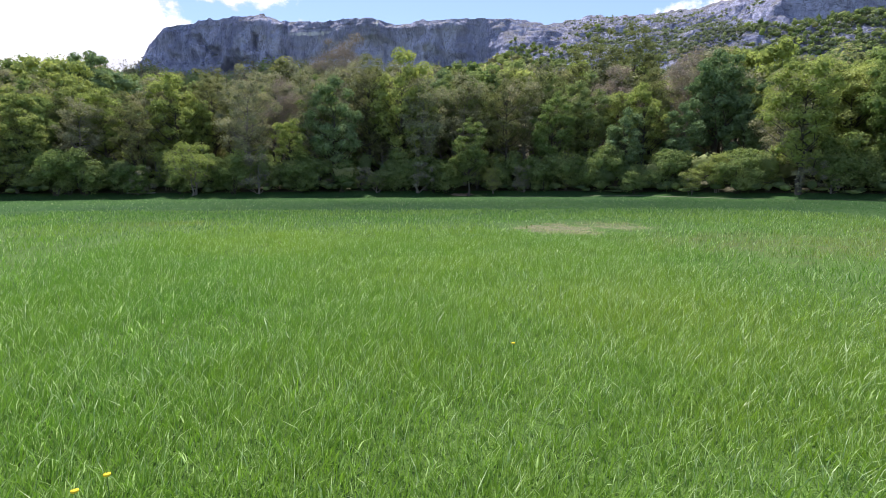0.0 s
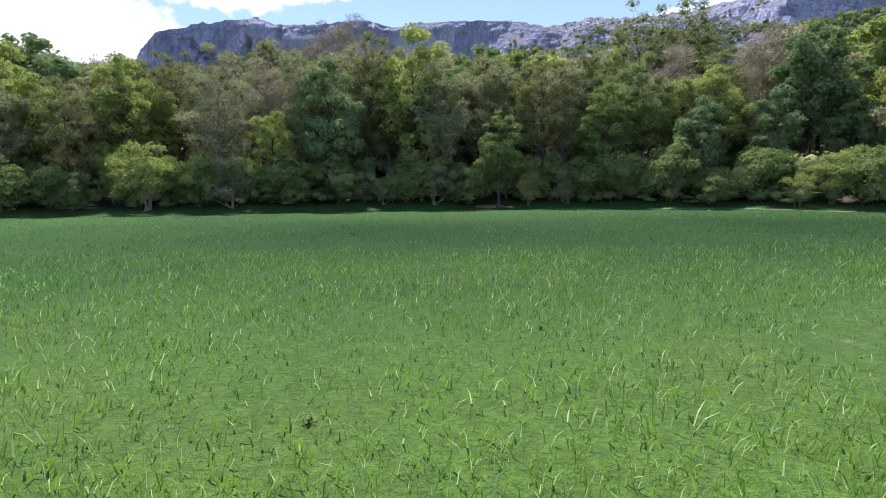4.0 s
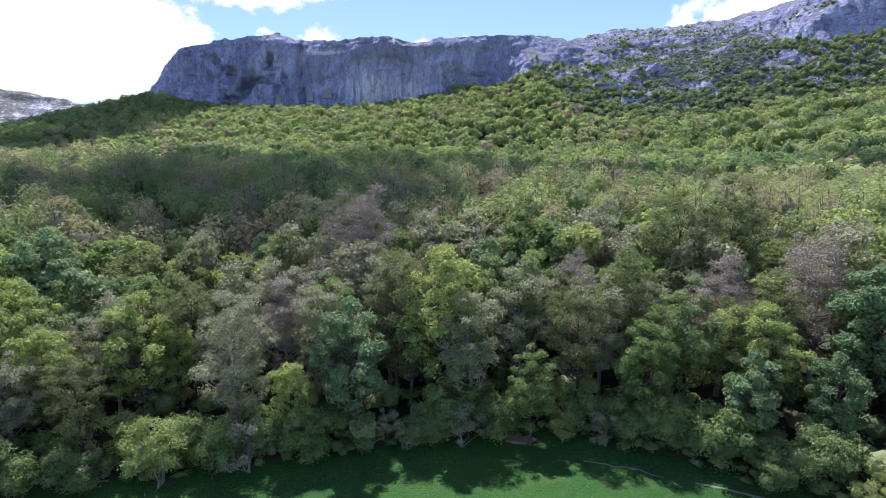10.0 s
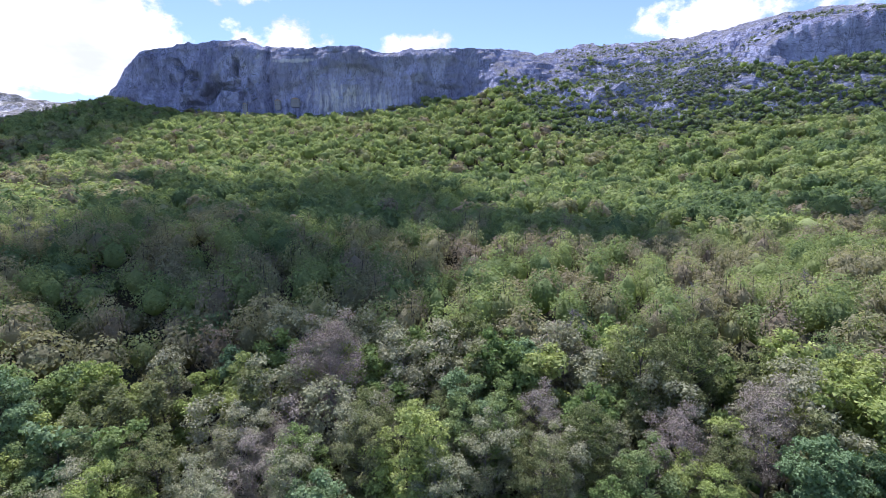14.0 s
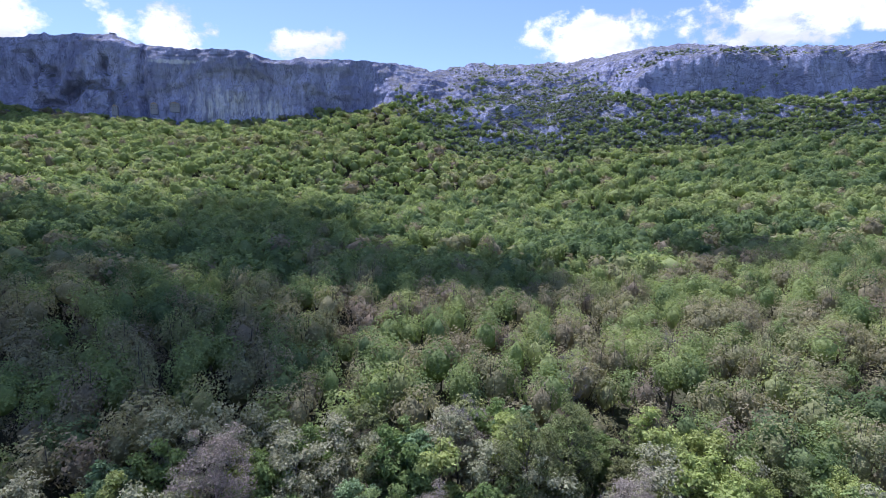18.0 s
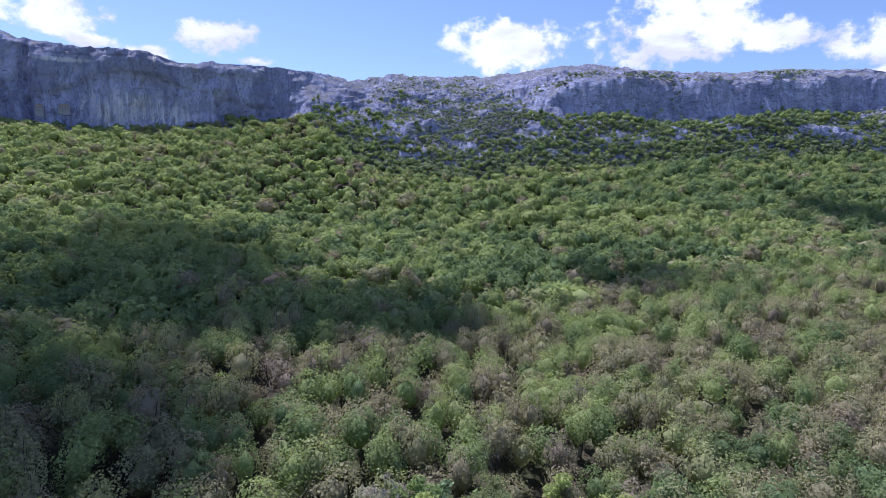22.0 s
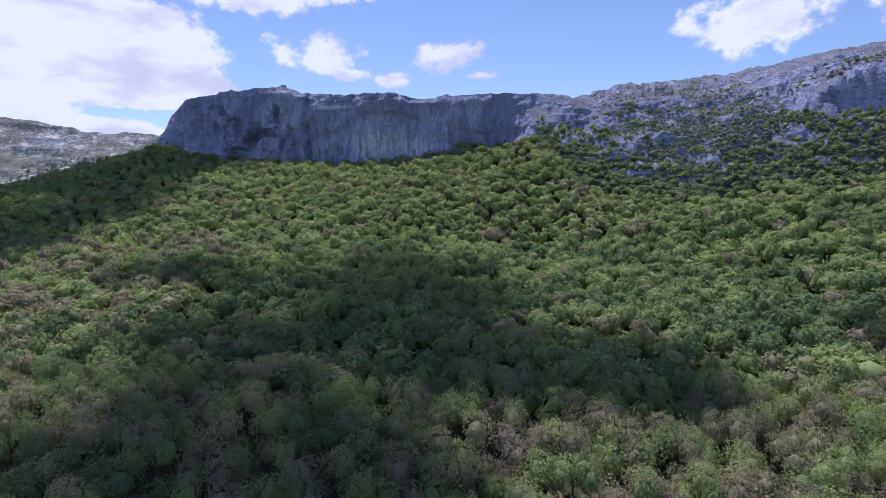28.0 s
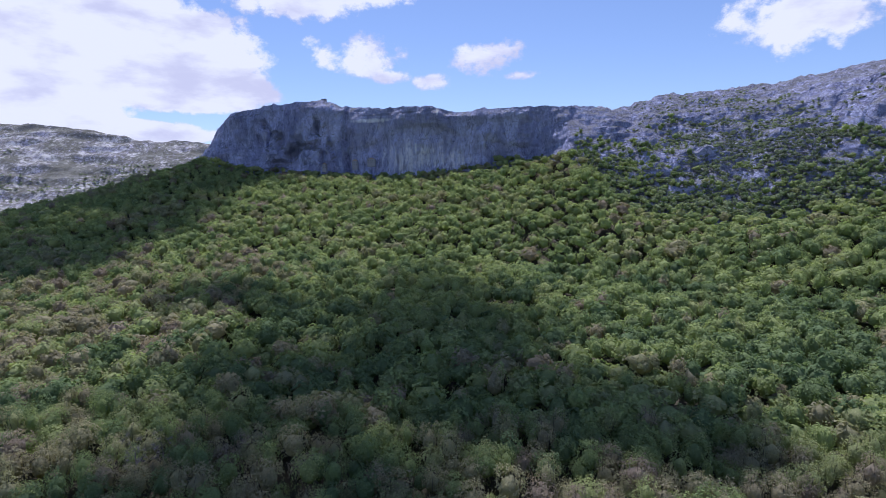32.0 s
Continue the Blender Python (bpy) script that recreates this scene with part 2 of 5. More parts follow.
def draw_meadow(n):
    place = n.add("ShaderNodeNewGeometry")["Position"]
    fine = n.noise(place, 9.0, 4.0, 0.7)
    tuft = n.math("ADD", n.math("MULTIPLY", n.noise(place, 2.2, 5.0, 0.75), 0.7), n.math("MULTIPLY", n.noise(place, 0.16, 4.0, 0.6), 0.3))
    lush = n.ramp(n.math("ADD", n.add("ShaderNodeSeparateXYZ", {0: place})[1], n.math("MULTIPLY", fine, 12.0)), 88.0, 66.0)
    c = n.mix(lush, meadow_colour(n, place, *SHORT_DIM), (0.110, 0.205, 0.032, 1))
    patch, tail = dry_mask(n, place)
    c = n.mix(n.math("MULTIPLY", tail, 0.6), c, (0.20, 0.14, 0.075, 1))
    c = n.mix(n.math("MULTIPLY", patch, 0.7), c, (0.40, 0.305, 0.225, 1))
    c = n.mix(n.math("MULTIPLY", n.ramp(tuft, 0.38, 0.62), 0.6), n.mix(0.4, c, (0.008, 0.022, 0.008, 1)), c)
    c = n.mix(n.ramp(fine, 0.42, 0.62), n.mix(0.36, c, (0.012, 0.030, 0.010, 1)), c)
    open_turf = n.math("SUBTRACT", 1.0, lush)
    speck = n.noise(n.scaled(place, 1, 0.7, 1), 5.6, 3.0, 0.75)
    c = n.mix(n.math("MULTIPLY", n.math("MULTIPLY", n.ramp(speck, 0.48, 0.64), open_turf), 0.3), c, (0.14, 0.25, 0.07, 1))
    c = n.mix(n.math("MULTIPLY", n.math("MULTIPLY", n.ramp(speck, 0.48, 0.38), open_turf), 0.6), c, (0.010, 0.040, 0.010, 1))
    c = n.mix(n.math("MULTIPLY", n.ramp(n.noise(place, 0.21, 4.0, 0.6), 0.56, 0.70), 0.2), c, (0.11, 0.13, 0.035, 1))
    return surface(n, c, 1.0, fine, 0.9, 0.12)


def draw_blade(n, tones=(), gain=1.28):
    geometry = n.add("ShaderNodeNewGeometry")
    c = meadow_colour(n, geometry["Position"], *tones)
    leaf = geometry["Random Per Island"]
    # the palest blades: glints of light put into the blade colour
    c = n.mix(n.ramp(leaf, 0.78, 0.98), c, (0.28, 0.34, 0.18, 1))
    value = n.math("ADD", gain, n.math("MULTIPLY", leaf, 0.75))
    c = n.add("ShaderNodeHueSaturation", {"Value": value, "Color": c})[0]
    a = n.add("ShaderNodeBsdfDiffuse", {"Color": c})[0]
    b = n.add("ShaderNodeBsdfTranslucent", {"Color": n.mix(1.0, c, (1.0, 1.12, 0.8, 1), "MULTIPLY")})[0]
    gloss = n.add("ShaderNodeBsdfGlossy", {"Color": (1, 1, 1, 1), "Roughness": 0.5})[0]
    mixed = n.add("ShaderNodeMixShader", {0: 0.45, 1: a, 2: b})[0]
    return n.add("ShaderNodeMixShader", {0: 0.028, 1: mixed, 2: gloss})[0]


def draw_rock(n, warm=False):
    geometry = n.add("ShaderNodeNewGeometry")
    place = geometry["Position"]
    z_up = n.add("ShaderNodeSeparateXYZ", {0: geometry["Normal"]})[2]
    warp = n.add("ShaderNodeTexNoise", {"Vector": place, "Scale": 0.02, "Detail": 3.0})[1]
    bent = n.add("ShaderNodeVectorMath", {0: warp, 1: (30, 30, 30), 2: place}, operation="MULTIPLY_ADD")[0]
    broad = n.noise(bent, 0.011, 4.0)
    streak = n.noise(n.scaled(bent, 1, 1, 0.10), 0.055, 7.0, 0.68)
    stain = n.noise(n.scaled(bent, 1, 1, 0.22), 0.022, 5.0, 0.6)
    beds = n.noise(n.scaled(bent, 0.10, 0.10, 1), 0.10, 5.0, 0.6)
    fine = n.noise(place, 0.25, 7.0, 0.72)
    crack = n.math("ABSOLUTE", n.math("SUBTRACT", n.noise(n.scaled(bent, 1, 1, 0.3), 0.03, 6.0, 0.66), 0.5))
    seam = n.math("ABSOLUTE", n.math("SUBTRACT", n.noise(n.scaled(bent, 1, 1, 0.55), 0.085, 5.0, 0.66), 0.5))
    thin = n.noise(n.scaled(place, 1, 1, 0.06), 0.20, 6.0, 0.7)
    pits = n.noise(n.scaled(place, 1, 1, 0.6), 0.16, 6.0, 0.75)
    x, y, z = n.add("ShaderNodeSeparateXYZ", {0: place})

    def blot(cx, cz, wide, high, rag, low=0.0, full=0.8):
        """A ragged mark on the wall about a place."""
        u, w = n.math("DIVIDE", n.math("SUBTRACT", x, cx), wide), n.math("DIVIDE", n.math("SUBTRACT", z, cz), high)
        return n.ramp(n.math("ADD", n.math("SUBTRACT", 1.0, n.math("ADD", n.math("MULTIPLY", u, u), n.math("MULTIPLY", w, w))), rag), low, full)

    drip = n.math("MULTIPLY", n.math("SUBTRACT", n.noise(n.scaled(place, 1, 1, 0.07), 0.16, 4.0, 0.6), 0.5), 3.4)
    ragged = n.math("MULTIPLY", n.math("SUBTRACT", n.noise(n.scaled(place, 1, 1, 0.3), 0.12, 4.0, 0.7), 0.5), 2.4)
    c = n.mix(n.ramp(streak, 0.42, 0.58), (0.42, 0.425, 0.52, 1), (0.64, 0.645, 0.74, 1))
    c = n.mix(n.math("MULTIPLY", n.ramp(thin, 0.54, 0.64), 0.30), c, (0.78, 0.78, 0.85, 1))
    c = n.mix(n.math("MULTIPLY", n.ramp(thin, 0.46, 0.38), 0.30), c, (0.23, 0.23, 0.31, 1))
    # blocks split by joints: upright on the wall, bedded on the slope
    blocks = n.add("ShaderNodeTexVoronoi", {"Vector": n.mix(n.ramp(x, 95.0, 130.0), n.scaled(bent, 1, 1, 0.42), n.scaled(bent, 1, 1, 2.4)), "Scale": 0.042, "Detail": 1.0})
    tone = n.add("ShaderNodeSeparateColor", {0: blocks["Color"]})[0]
    c = n.mix(n.math("MULTIPLY", n.ramp(tone, 0.35, 0.95), 0.28), c, (0.17, 0.17, 0.23, 1))
    c = n.mix(n.math("MULTIPLY", n.ramp(tone, 0.35, 0.05), 0.3), c, (0.70, 0.70, 0.80, 1))
    chips = n.add("ShaderNodeTexVoronoi", {"Vector": n.scaled(bent, 1, 1, 1.5), "Scale": 0.13}, feature="DISTANCE_TO_EDGE")["Distance"]
    chipped = n.math("MULTIPLY", n.ramp(chips, 0.11, 0.0), n.ramp(n.noise(place, 0.03, 4.0, 0.6), 0.42, 0.60))
    c = n.mix(n.math("MULTIPLY", chipped, n.math("MULTIPLY_ADD", n.ramp(x, 95.0, 150.0), 0.12, 0.22)), c, (0.10, 0.10, 0.15, 1))
    c = n.mix(n.math("MULTIPLY", n.ramp(stain, 0.5, 0.72), 0.4), c, (0.58, 0.575, 0.66, 1))
    c = n.mix(n.math("MULTIPLY", n.ramp(beds, 0.52, 0.74), 0.3), c, (0.25, 0.25, 0.34, 1))
    c = n.mix(n.math("MULTIPLY", n.ramp(broad, 0.50, 0.70), 0.3), c, (0.29, 0.285, 0.38, 1))
    c = n.mix(n.math("MULTIPLY", n.ramp(pits, 0.45, 0.34), 0.6), c, (0.15, 0.15, 0.21, 1))
    c = n.mix(n.math("MULTIPLY", n.ramp(seam, 0.012, 0.0), 0.4), c, (0.14, 0.14, 0.20, 1))
    c = n.mix(n.math("MULTIPLY", n.ramp(crack, 0.014, 0.0), 0.7), c, (0.10, 0.10, 0.15, 1))
    c = n.mix(n.math("MULTIPLY", n.ramp(fine, 0.38, 0.62), 0.8), n.mix(0.26, c, (0.15, 0.15, 0.20, 1)), c)
    # bluer and lighter than limestone: distance haze put into the rock colour
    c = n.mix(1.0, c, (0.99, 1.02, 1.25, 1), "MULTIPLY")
    # open bedding joints on the slope
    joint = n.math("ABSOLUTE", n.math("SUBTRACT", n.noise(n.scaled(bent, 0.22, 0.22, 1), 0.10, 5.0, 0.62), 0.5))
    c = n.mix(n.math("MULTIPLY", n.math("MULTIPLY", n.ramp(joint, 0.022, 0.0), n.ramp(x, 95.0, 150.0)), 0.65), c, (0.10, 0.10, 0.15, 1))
    # painted shade: the corner beside the headland, the long scar's roof, two caves
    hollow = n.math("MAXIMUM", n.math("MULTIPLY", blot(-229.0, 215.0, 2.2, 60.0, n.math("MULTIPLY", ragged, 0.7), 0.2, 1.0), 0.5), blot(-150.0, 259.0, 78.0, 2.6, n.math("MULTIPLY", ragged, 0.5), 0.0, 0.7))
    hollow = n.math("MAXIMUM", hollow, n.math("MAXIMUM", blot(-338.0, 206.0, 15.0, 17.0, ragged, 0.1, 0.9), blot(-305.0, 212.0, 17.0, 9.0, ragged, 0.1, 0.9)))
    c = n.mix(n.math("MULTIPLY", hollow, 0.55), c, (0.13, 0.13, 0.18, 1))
    # darker tone that runs down from the upper beds of the wall
    upper_dark = n.math("MULTIPLY", n.ramp(n.math("MULTIPLY_ADD", drip, 9.0, z), 222.0, 244.0), n.ramp(x, -232.0, -215.0))
    c = n.mix(n.math("MULTIPLY", n.math("MULTIPLY", upper_dark, n.ramp(x, 90.0, 40.0)), 0.22), c, (0.20, 0.205, 0.29, 1))
    # fresh pale rock: the lower face, a long scar and a notch at the crest
    face = n.math("MAXIMUM", blot(-112.0, 188.0, 58.0, 32.0, drip, -0.1, 0.9), blot(-50.0, 182.0, 36.0, 20.0, drip, 0.1, 1.1))
    c = n.mix(n.math("MULTIPLY", face, n.math("MULTIPLY_ADD", n.ramp(thin, 0.45, 0.56), 0.6, 0.24)), c, (0.88, 0.87, 0.93, 1))
    c = n.mix(n.math("MULTIPLY", n.ramp(n.math("ABSOLUTE", n.math("SUBTRACT", thin, 0.40)), 0.035, 0.0), n.math("MULTIPLY", face, 0.5)), c, (0.24, 0.24, 0.31, 1))
    scar = n.math("MAXIMUM", blot(-188.0, 250.0, 46.0, 5.0, n.math("ADD", ragged, -0.1), 0.1, 0.9), n.math("MULTIPLY", blot(-185.0, 240.0, 48.0, 14.0, drip, 0.6, 1.8), 0.5))
    notch = blot(-73.0, 258.0, 2.6, 10.0, n.math("MULTIPLY", ragged, 0.4), 0.0, 0.6)
    c = n.mix(n.math("MULTIPLY", n.math("MAXIMUM", scar, notch), 0.8), c, (0.90, 0.89, 0.90, 1))
    # thin turf and low scrub on the gentler ledges; its grey also dims sunlit rock
    turf_dimming = n.math("MULTIPLY", n.ramp(z_up, 0.50, 0.82), n.ramp(n.noise(place, 0.07, 6.0, 0.75), 0.34, 0.54))
    c = n.mix(n.math("MULTIPLY", turf_dimming, 0.85), c, (0.17, 0.17, 0.165, 1))
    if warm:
        # sunlit warmth and lightness, multiplied into the ridge's rock colour
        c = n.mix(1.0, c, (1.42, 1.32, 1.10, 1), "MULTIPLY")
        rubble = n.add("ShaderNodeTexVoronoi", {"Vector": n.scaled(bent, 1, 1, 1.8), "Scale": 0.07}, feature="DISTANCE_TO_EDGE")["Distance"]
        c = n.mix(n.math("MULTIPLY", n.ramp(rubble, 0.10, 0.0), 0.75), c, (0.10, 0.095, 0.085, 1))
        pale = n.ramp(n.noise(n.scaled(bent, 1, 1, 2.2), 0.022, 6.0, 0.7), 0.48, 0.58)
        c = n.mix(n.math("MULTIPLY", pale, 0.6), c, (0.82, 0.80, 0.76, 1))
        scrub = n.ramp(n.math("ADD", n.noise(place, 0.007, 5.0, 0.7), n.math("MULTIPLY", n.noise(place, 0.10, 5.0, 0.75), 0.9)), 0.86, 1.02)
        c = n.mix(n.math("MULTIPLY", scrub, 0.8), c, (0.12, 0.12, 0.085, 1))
    relief = n.math("ADD", n.math("MULTIPLY", streak, 1.0), n.math("ADD", n.math("MULTIPLY", fine, 1.3), n.math("MULTIPLY", beds, 0.8)))
    return surface(n, c, 0.95, relief, 1.0, 4.0)


def draw_earth(n):
    place = n.add("ShaderNodeNewGeometry")["Position"]
    a = n.noise(place, 1.5, 5.0, 0.65)
    return surface(n, n.mix(a, (0.16, 0.11, 0.08, 1), (0.36, 0.28, 0.21, 1)), 1.0, a, 0.8, 0.1)


def draw_gravel(n):
    place = n.add("ShaderNodeNewGeometry")["Position"]
    a = n.noise(place, 14.0, 4.0, 0.7)
    return surface(n, n.mix(a, (0.11, 0.12, 0.07, 1), (0.24, 0.235, 0.165, 1)), 1.0, a, 0.8, 0.03)


def draw_masonry(n):
    place = n.add("ShaderNodeNewGeometry")["Position"]
    a = n.noise(place, 0.8, 5.0, 0.65)
    return surface(n, n.mix(a, (0.20, 0.20, 0.25, 1), (0.33, 0.325, 0.38, 1)), 0.95, a, 0.6, 0.15)


def draw_cloud(n):
    thin = n.add("ShaderNodeBsdfTransparent", {"Color": (1, 1, 1, 1)})[0]
    return n.add("ShaderNodeMixShader", {0: 0.25, 1: thin, 2: surface(n, (0.9, 0.9, 0.9, 1), 1.0)})[0]


forest_floor = material("forest_floor", draw_floor)
meadow_turf = material("meadow_turf", draw_meadow)
grass_blade = material("grass_blade", draw_blade)
# far blades dimmed alike: cloud shade in their tone and gain
grass_short_dim = material("grass_short_dim", lambda n: draw_blade(n, SHORT_DIM, 0.8))
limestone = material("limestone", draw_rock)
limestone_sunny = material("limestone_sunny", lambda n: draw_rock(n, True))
bare_earth = material("bare_earth", draw_earth)
pale_gravel = material("pale_gravel", draw_gravel)
masonry = material("masonry", draw_masonry)
cloud_white = material("cloud_white", draw_cloud)
dark_opening = material("dark_opening", lambda n: surface(n, (0.03, 0.03, 0.035, 1), 0.6))
roof_tile = material("roof_tile", lambda n: surface(n, n.mix(n.noise(n.add("ShaderNodeNewGeometry")["Position"], 0.9, 4.0), (0.25, 0.17, 0.13, 1), (0.38, 0.29, 0.23, 1)), 0.95))


# ---- mesh helpers ----
rng = np.random.default_rng(7)


def mesh_of(name, verts, faces, mat, smooth=False, **attributes):
    """A mesh from an array of points and one or more arrays of faces, each with equally many corners."""
    groups = [np.asarray(f, np.int32) for f in (faces if isinstance(faces, list) else [faces])]
    verts = np.asarray(verts, np.float32)
    me = bpy.data.meshes.new(name)
    sizes = np.concatenate([np.full(len(f), f.shape[1], np.int32) for f in groups])
    me.vertices.add(len(verts))
    me.vertices.foreach_set("co", verts.ravel())
    me.loops.add(int(sizes.sum()))
    me.loops.foreach_set("vertex_index", np.concatenate([f.ravel() for f in groups]))
    me.polygons.add(len(sizes))
    me.polygons.foreach_set("loop_start", (np.cumsum(sizes) - sizes).astype(np.int32))
    me.polygons.foreach_set("use_smooth", np.full(len(sizes), smooth))
    for key, values in attributes.items():
        me.attributes.new(key, "FLOAT", "POINT").data.foreach_set("value", np.asarray(values, np.float32))
    me.materials.append(mat)
    me.update(calc_edges=True)
    return me


def part(name, me, parent, label=""):
    ob = new(name, me)
    ob.parent = parent
    return tagged(ob, label=label)


def grid_faces(rows, columns):
    i = np.arange(rows - 1)[:, None] * columns + np.arange(columns - 1)[None, :]
    return np.stack([i, i + 1, i + 1 + columns, i + columns], -1).reshape(-1, 4)


def hashed(ix, iy, iz, seed):
    h = (ix * 374761393 + iy * 668265263 + iz * 2147483647 + seed * 1274126177) & 0xFFFFFFFF
    h = ((h ^ (h >> 13)) * 1274126177) & 0xFFFFFFFF
    h = ((h ^ (h >> 16)) * 2246822519) & 0xFFFFFFFF
    return ((h ^ (h >> 15)) & 0xFFFFFF) / 0xFFFFFF


def lattice(x, y, z, seed=0):
    """Smooth noise from 0 to 1."""
    ix, iy, iz = (np.floor(v).astype(np.int64) for v in (x, y, z))
    fx, fy, fz = (v - np.floor(v) for v in (x, y, z))
    fx, fy, fz = (v * v * (3 - 2 * v) for v in (fx, fy, fz))
    total = 0
    for a in (0, 1):
        for b in (0, 1):
            for c in (0, 1):
                w = (fx if a else 1 - fx) * (fy if b else 1 - fy) * (fz if c else 1 - fz)
                total = total + w * hashed(ix + a, iy + b, iz + c, seed)
    return total


def layered(x, y, z, octaves=4, seed=0):
    total, size = 0, 0.5
    for k in range(octaves):
        total = total + size * lattice(x * 2 ** k, y * 2 ** k, z * 2 ** k, seed + k)
        size /= 2
    return total


# ---- the lie of the land ----
# By x: the edge of the meadow, the foot of the rocks, two ledges and the crest.
EDGE = ((-400, 20), (-120, 82), (-80, 104), (-50, 119), (-20, 125), (0, 130), (8, 136), (14, 131), (24, 126), (32, 120), (42, 113), (70, 96), (120, 66), (400, -60))
FOOT = ((-1600, 1000, 30), (-905, 1000, 72), (-790, 1000, 96), (-700, 1000, 128), (-600, 1000, 158), (-500, 1000, 184), (-375, 985, 163), (-230, 950, 155), (-135, 925, 151),
        (-70, 910, 156), (-10, 898, 166), (40, 889, 173), (83, 882, 176), (120, 800, 176), (160, 700, 104), (260, 650, 93), (331, 635, 103), (400, 615, 113), (525, 560, 116), (676, 520, 120), (812, 490, 130), (1300, 420, 145), (2200, 350, 150))
LEDGE = ((-1600, 1010, 32), (-905, 1010, 73), (-790, 1010, 98), (-600, 1010, 160), (-500, 1015, 192), (-375, 990, 180), (-230, 953, 175), (-135, 928, 170), (-10, 900, 186), (83, 884, 195), (120, 830, 188), (160, 790, 170),
         (252, 764, 172), (395, 700, 180), (484, 645, 183), (622, 600, 182), (800, 560, 200), (1300, 500, 240), (2200, 420, 260))
LEDGE_HIGH = ((-1600, 1020, 33), (-905, 1020, 74), (-790, 1020, 99), (-600, 1020, 162), (-520, 1030, 202), (-492, 1026, 235), (-460, 1022, 262), (-383, 1005, 275), (-280, 992, 280), (-177, 958, 258), (-74, 918, 252),
              (8, 905, 245), (110, 886, 246), (152, 870, 222), (200, 856, 222), (307, 850, 232), (392, 835, 242), (549, 758, 251), (700, 720, 262), (1000, 660, 285), (1300, 600, 300), (2200, 520, 330))
CREST = ((-1600, 1050, 34), (-905, 1060, 75), (-790, 1060, 100), (-600, 1060, 163), (-535, 1045, 196), (-515, 1040, 215), (-492, 1035, 251), (-460, 1032, 277), (-420, 1024, 285), (-383, 1015, 289), (-280, 1002, 293),
         (-242, 985, 279), (-177, 965, 270), (-136, 945, 268), (-80, 925, 267), (-70, 922, 262), (-45, 920, 256), (8, 910, 257), (51, 900, 259), (110, 892, 258), (152, 895, 254), (195, 905, 251), (285, 950, 276),
         (403, 980, 289), (468, 970, 293), (528, 930, 304), (555, 880, 305), (630, 850, 310), (729, 830, 305), (850, 800, 314), (1014, 780, 335), (1146, 760, 344), (1260, 740, 345), (2200, 700, 380))


def along(line, x, k):
    return np.interp(x, [p[0] for p in line], [p[k] for p in line])


def profile(x):
    """The knots of the ground's section at each x: distances and heights, from the meadow to behind the crest."""
    x = np.asarray(x, float)
    edge = along(EDGE, x, 1)
    fy, fz = along(FOOT, x, 1), along(FOOT, x, 2)
    near = np.minimum(fy * 0.5, 250.0)
    mid = np.minimum(fy * 0.68, 440.0)
    near_z = np.interp(x, [-700, -400, -130, -70, 0, 60, 120, 225, 400, 800], [26, 26, 24.5, 22, 19.5, 17.5, 13, 23, 32, 40])
    mid_z = np.minimum(np.interp(x, [-700, -250, -150, -40, 40, 130, 220, 280, 375, 600], [40, 38, 38, 31, 32, 36, 36, 50, 58, 60]), fz * 0.6)
    sag = np.interp(x, [-900, -520, -250, 0, 130, 250, 400], [0.16, 0.16, 0.21, 0.13, 0.13, 0.28, 0.3])
    ys = [edge * 0 - 4000, edge - 60, edge, np.maximum(near, edge + 40), np.maximum(mid, edge + 90), np.maximum(mid + (fy - mid) * 0.32, edge + 100), fy,
          along(LEDGE, x, 1), along(LEDGE_HIGH, x, 1), along(CREST, x, 1), along(CREST, x, 1) + 160]
    zs = [edge * 0 - 25, edge * 0, edge * 0, np.minimum(near_z, mid_z * 0.75), mid_z, mid_z + (fz - mid_z) * sag, fz,
          along(LEDGE, x, 2), along(LEDGE_HIGH, x, 2), along(CREST, x, 2), along(CREST, x, 2) - 25]
    return np.maximum.accumulate(np.stack(ys, -1) + np.arange(11) * 0.01, -1), np.stack(zs, -1)


def ground(x, y):
    x, y = np.asarray(x, float), np.asarray(y, float)
    ys, zs = profile(x)
    z = np.where(y <= ys[..., 0], zs[..., 0], zs[..., -1])
    for k in range(ys.shape[-1] - 1):
        a, b = ys[..., k], ys[..., k + 1]
        inside = (y > a) & (y <= b)
        z = np.where(inside, zs[..., k] + (zs[..., k + 1] - zs[..., k]) * (y - a) / np.maximum(b - a, 0.01), z)
    wild = np.clip((y - ys[..., 2]) / 80, 0, 1)
    return z + wild * 9 * (layered(x / 90, y / 90, 0 * x, 3, 5) - 0.45)


def columns(step, low, high):
    return np.arange(low, high + step, step)


# ground: one sheet from behind the camera to the foot of the rocks
gx = np.concatenate([columns(250, -4500, -1600)[:-1], columns(40, -1600, -700)[:-1], columns(7, -700, 900)[:-1], columns(50, 900, 2200)[:-1], columns(300, 2200, 4600)])
sections = [(0, 1, 6), (1, 2, 14), (2, 3, 24), (3, 4, 26), (4, 5, 34), (5, 6, 26)]
ys, zs = profile(gx)
rows_y = []
for k, (a, b, count) in enumerate(sections):
    for s in range(count):
        rows_y.append(ys[:, a] + (ys[:, b] - ys[:, a]) * s / count)
rows_y.append(ys[:, 6] + 6)
gy = np.stack(rows_y)
gX = np.broadcast_to(gx, gy.shape)
gz = ground(gX, gy)
gz[-1] = zs[:, 6] - 4
ground_mesh = mesh_of("ground", np.stack([gX, gy, gz], -1).reshape(-1, 3), grid_faces(*gy.shape), forest_floor, True)
ground_mesh.materials.append(meadow_turf)
n_columns = len(gx)
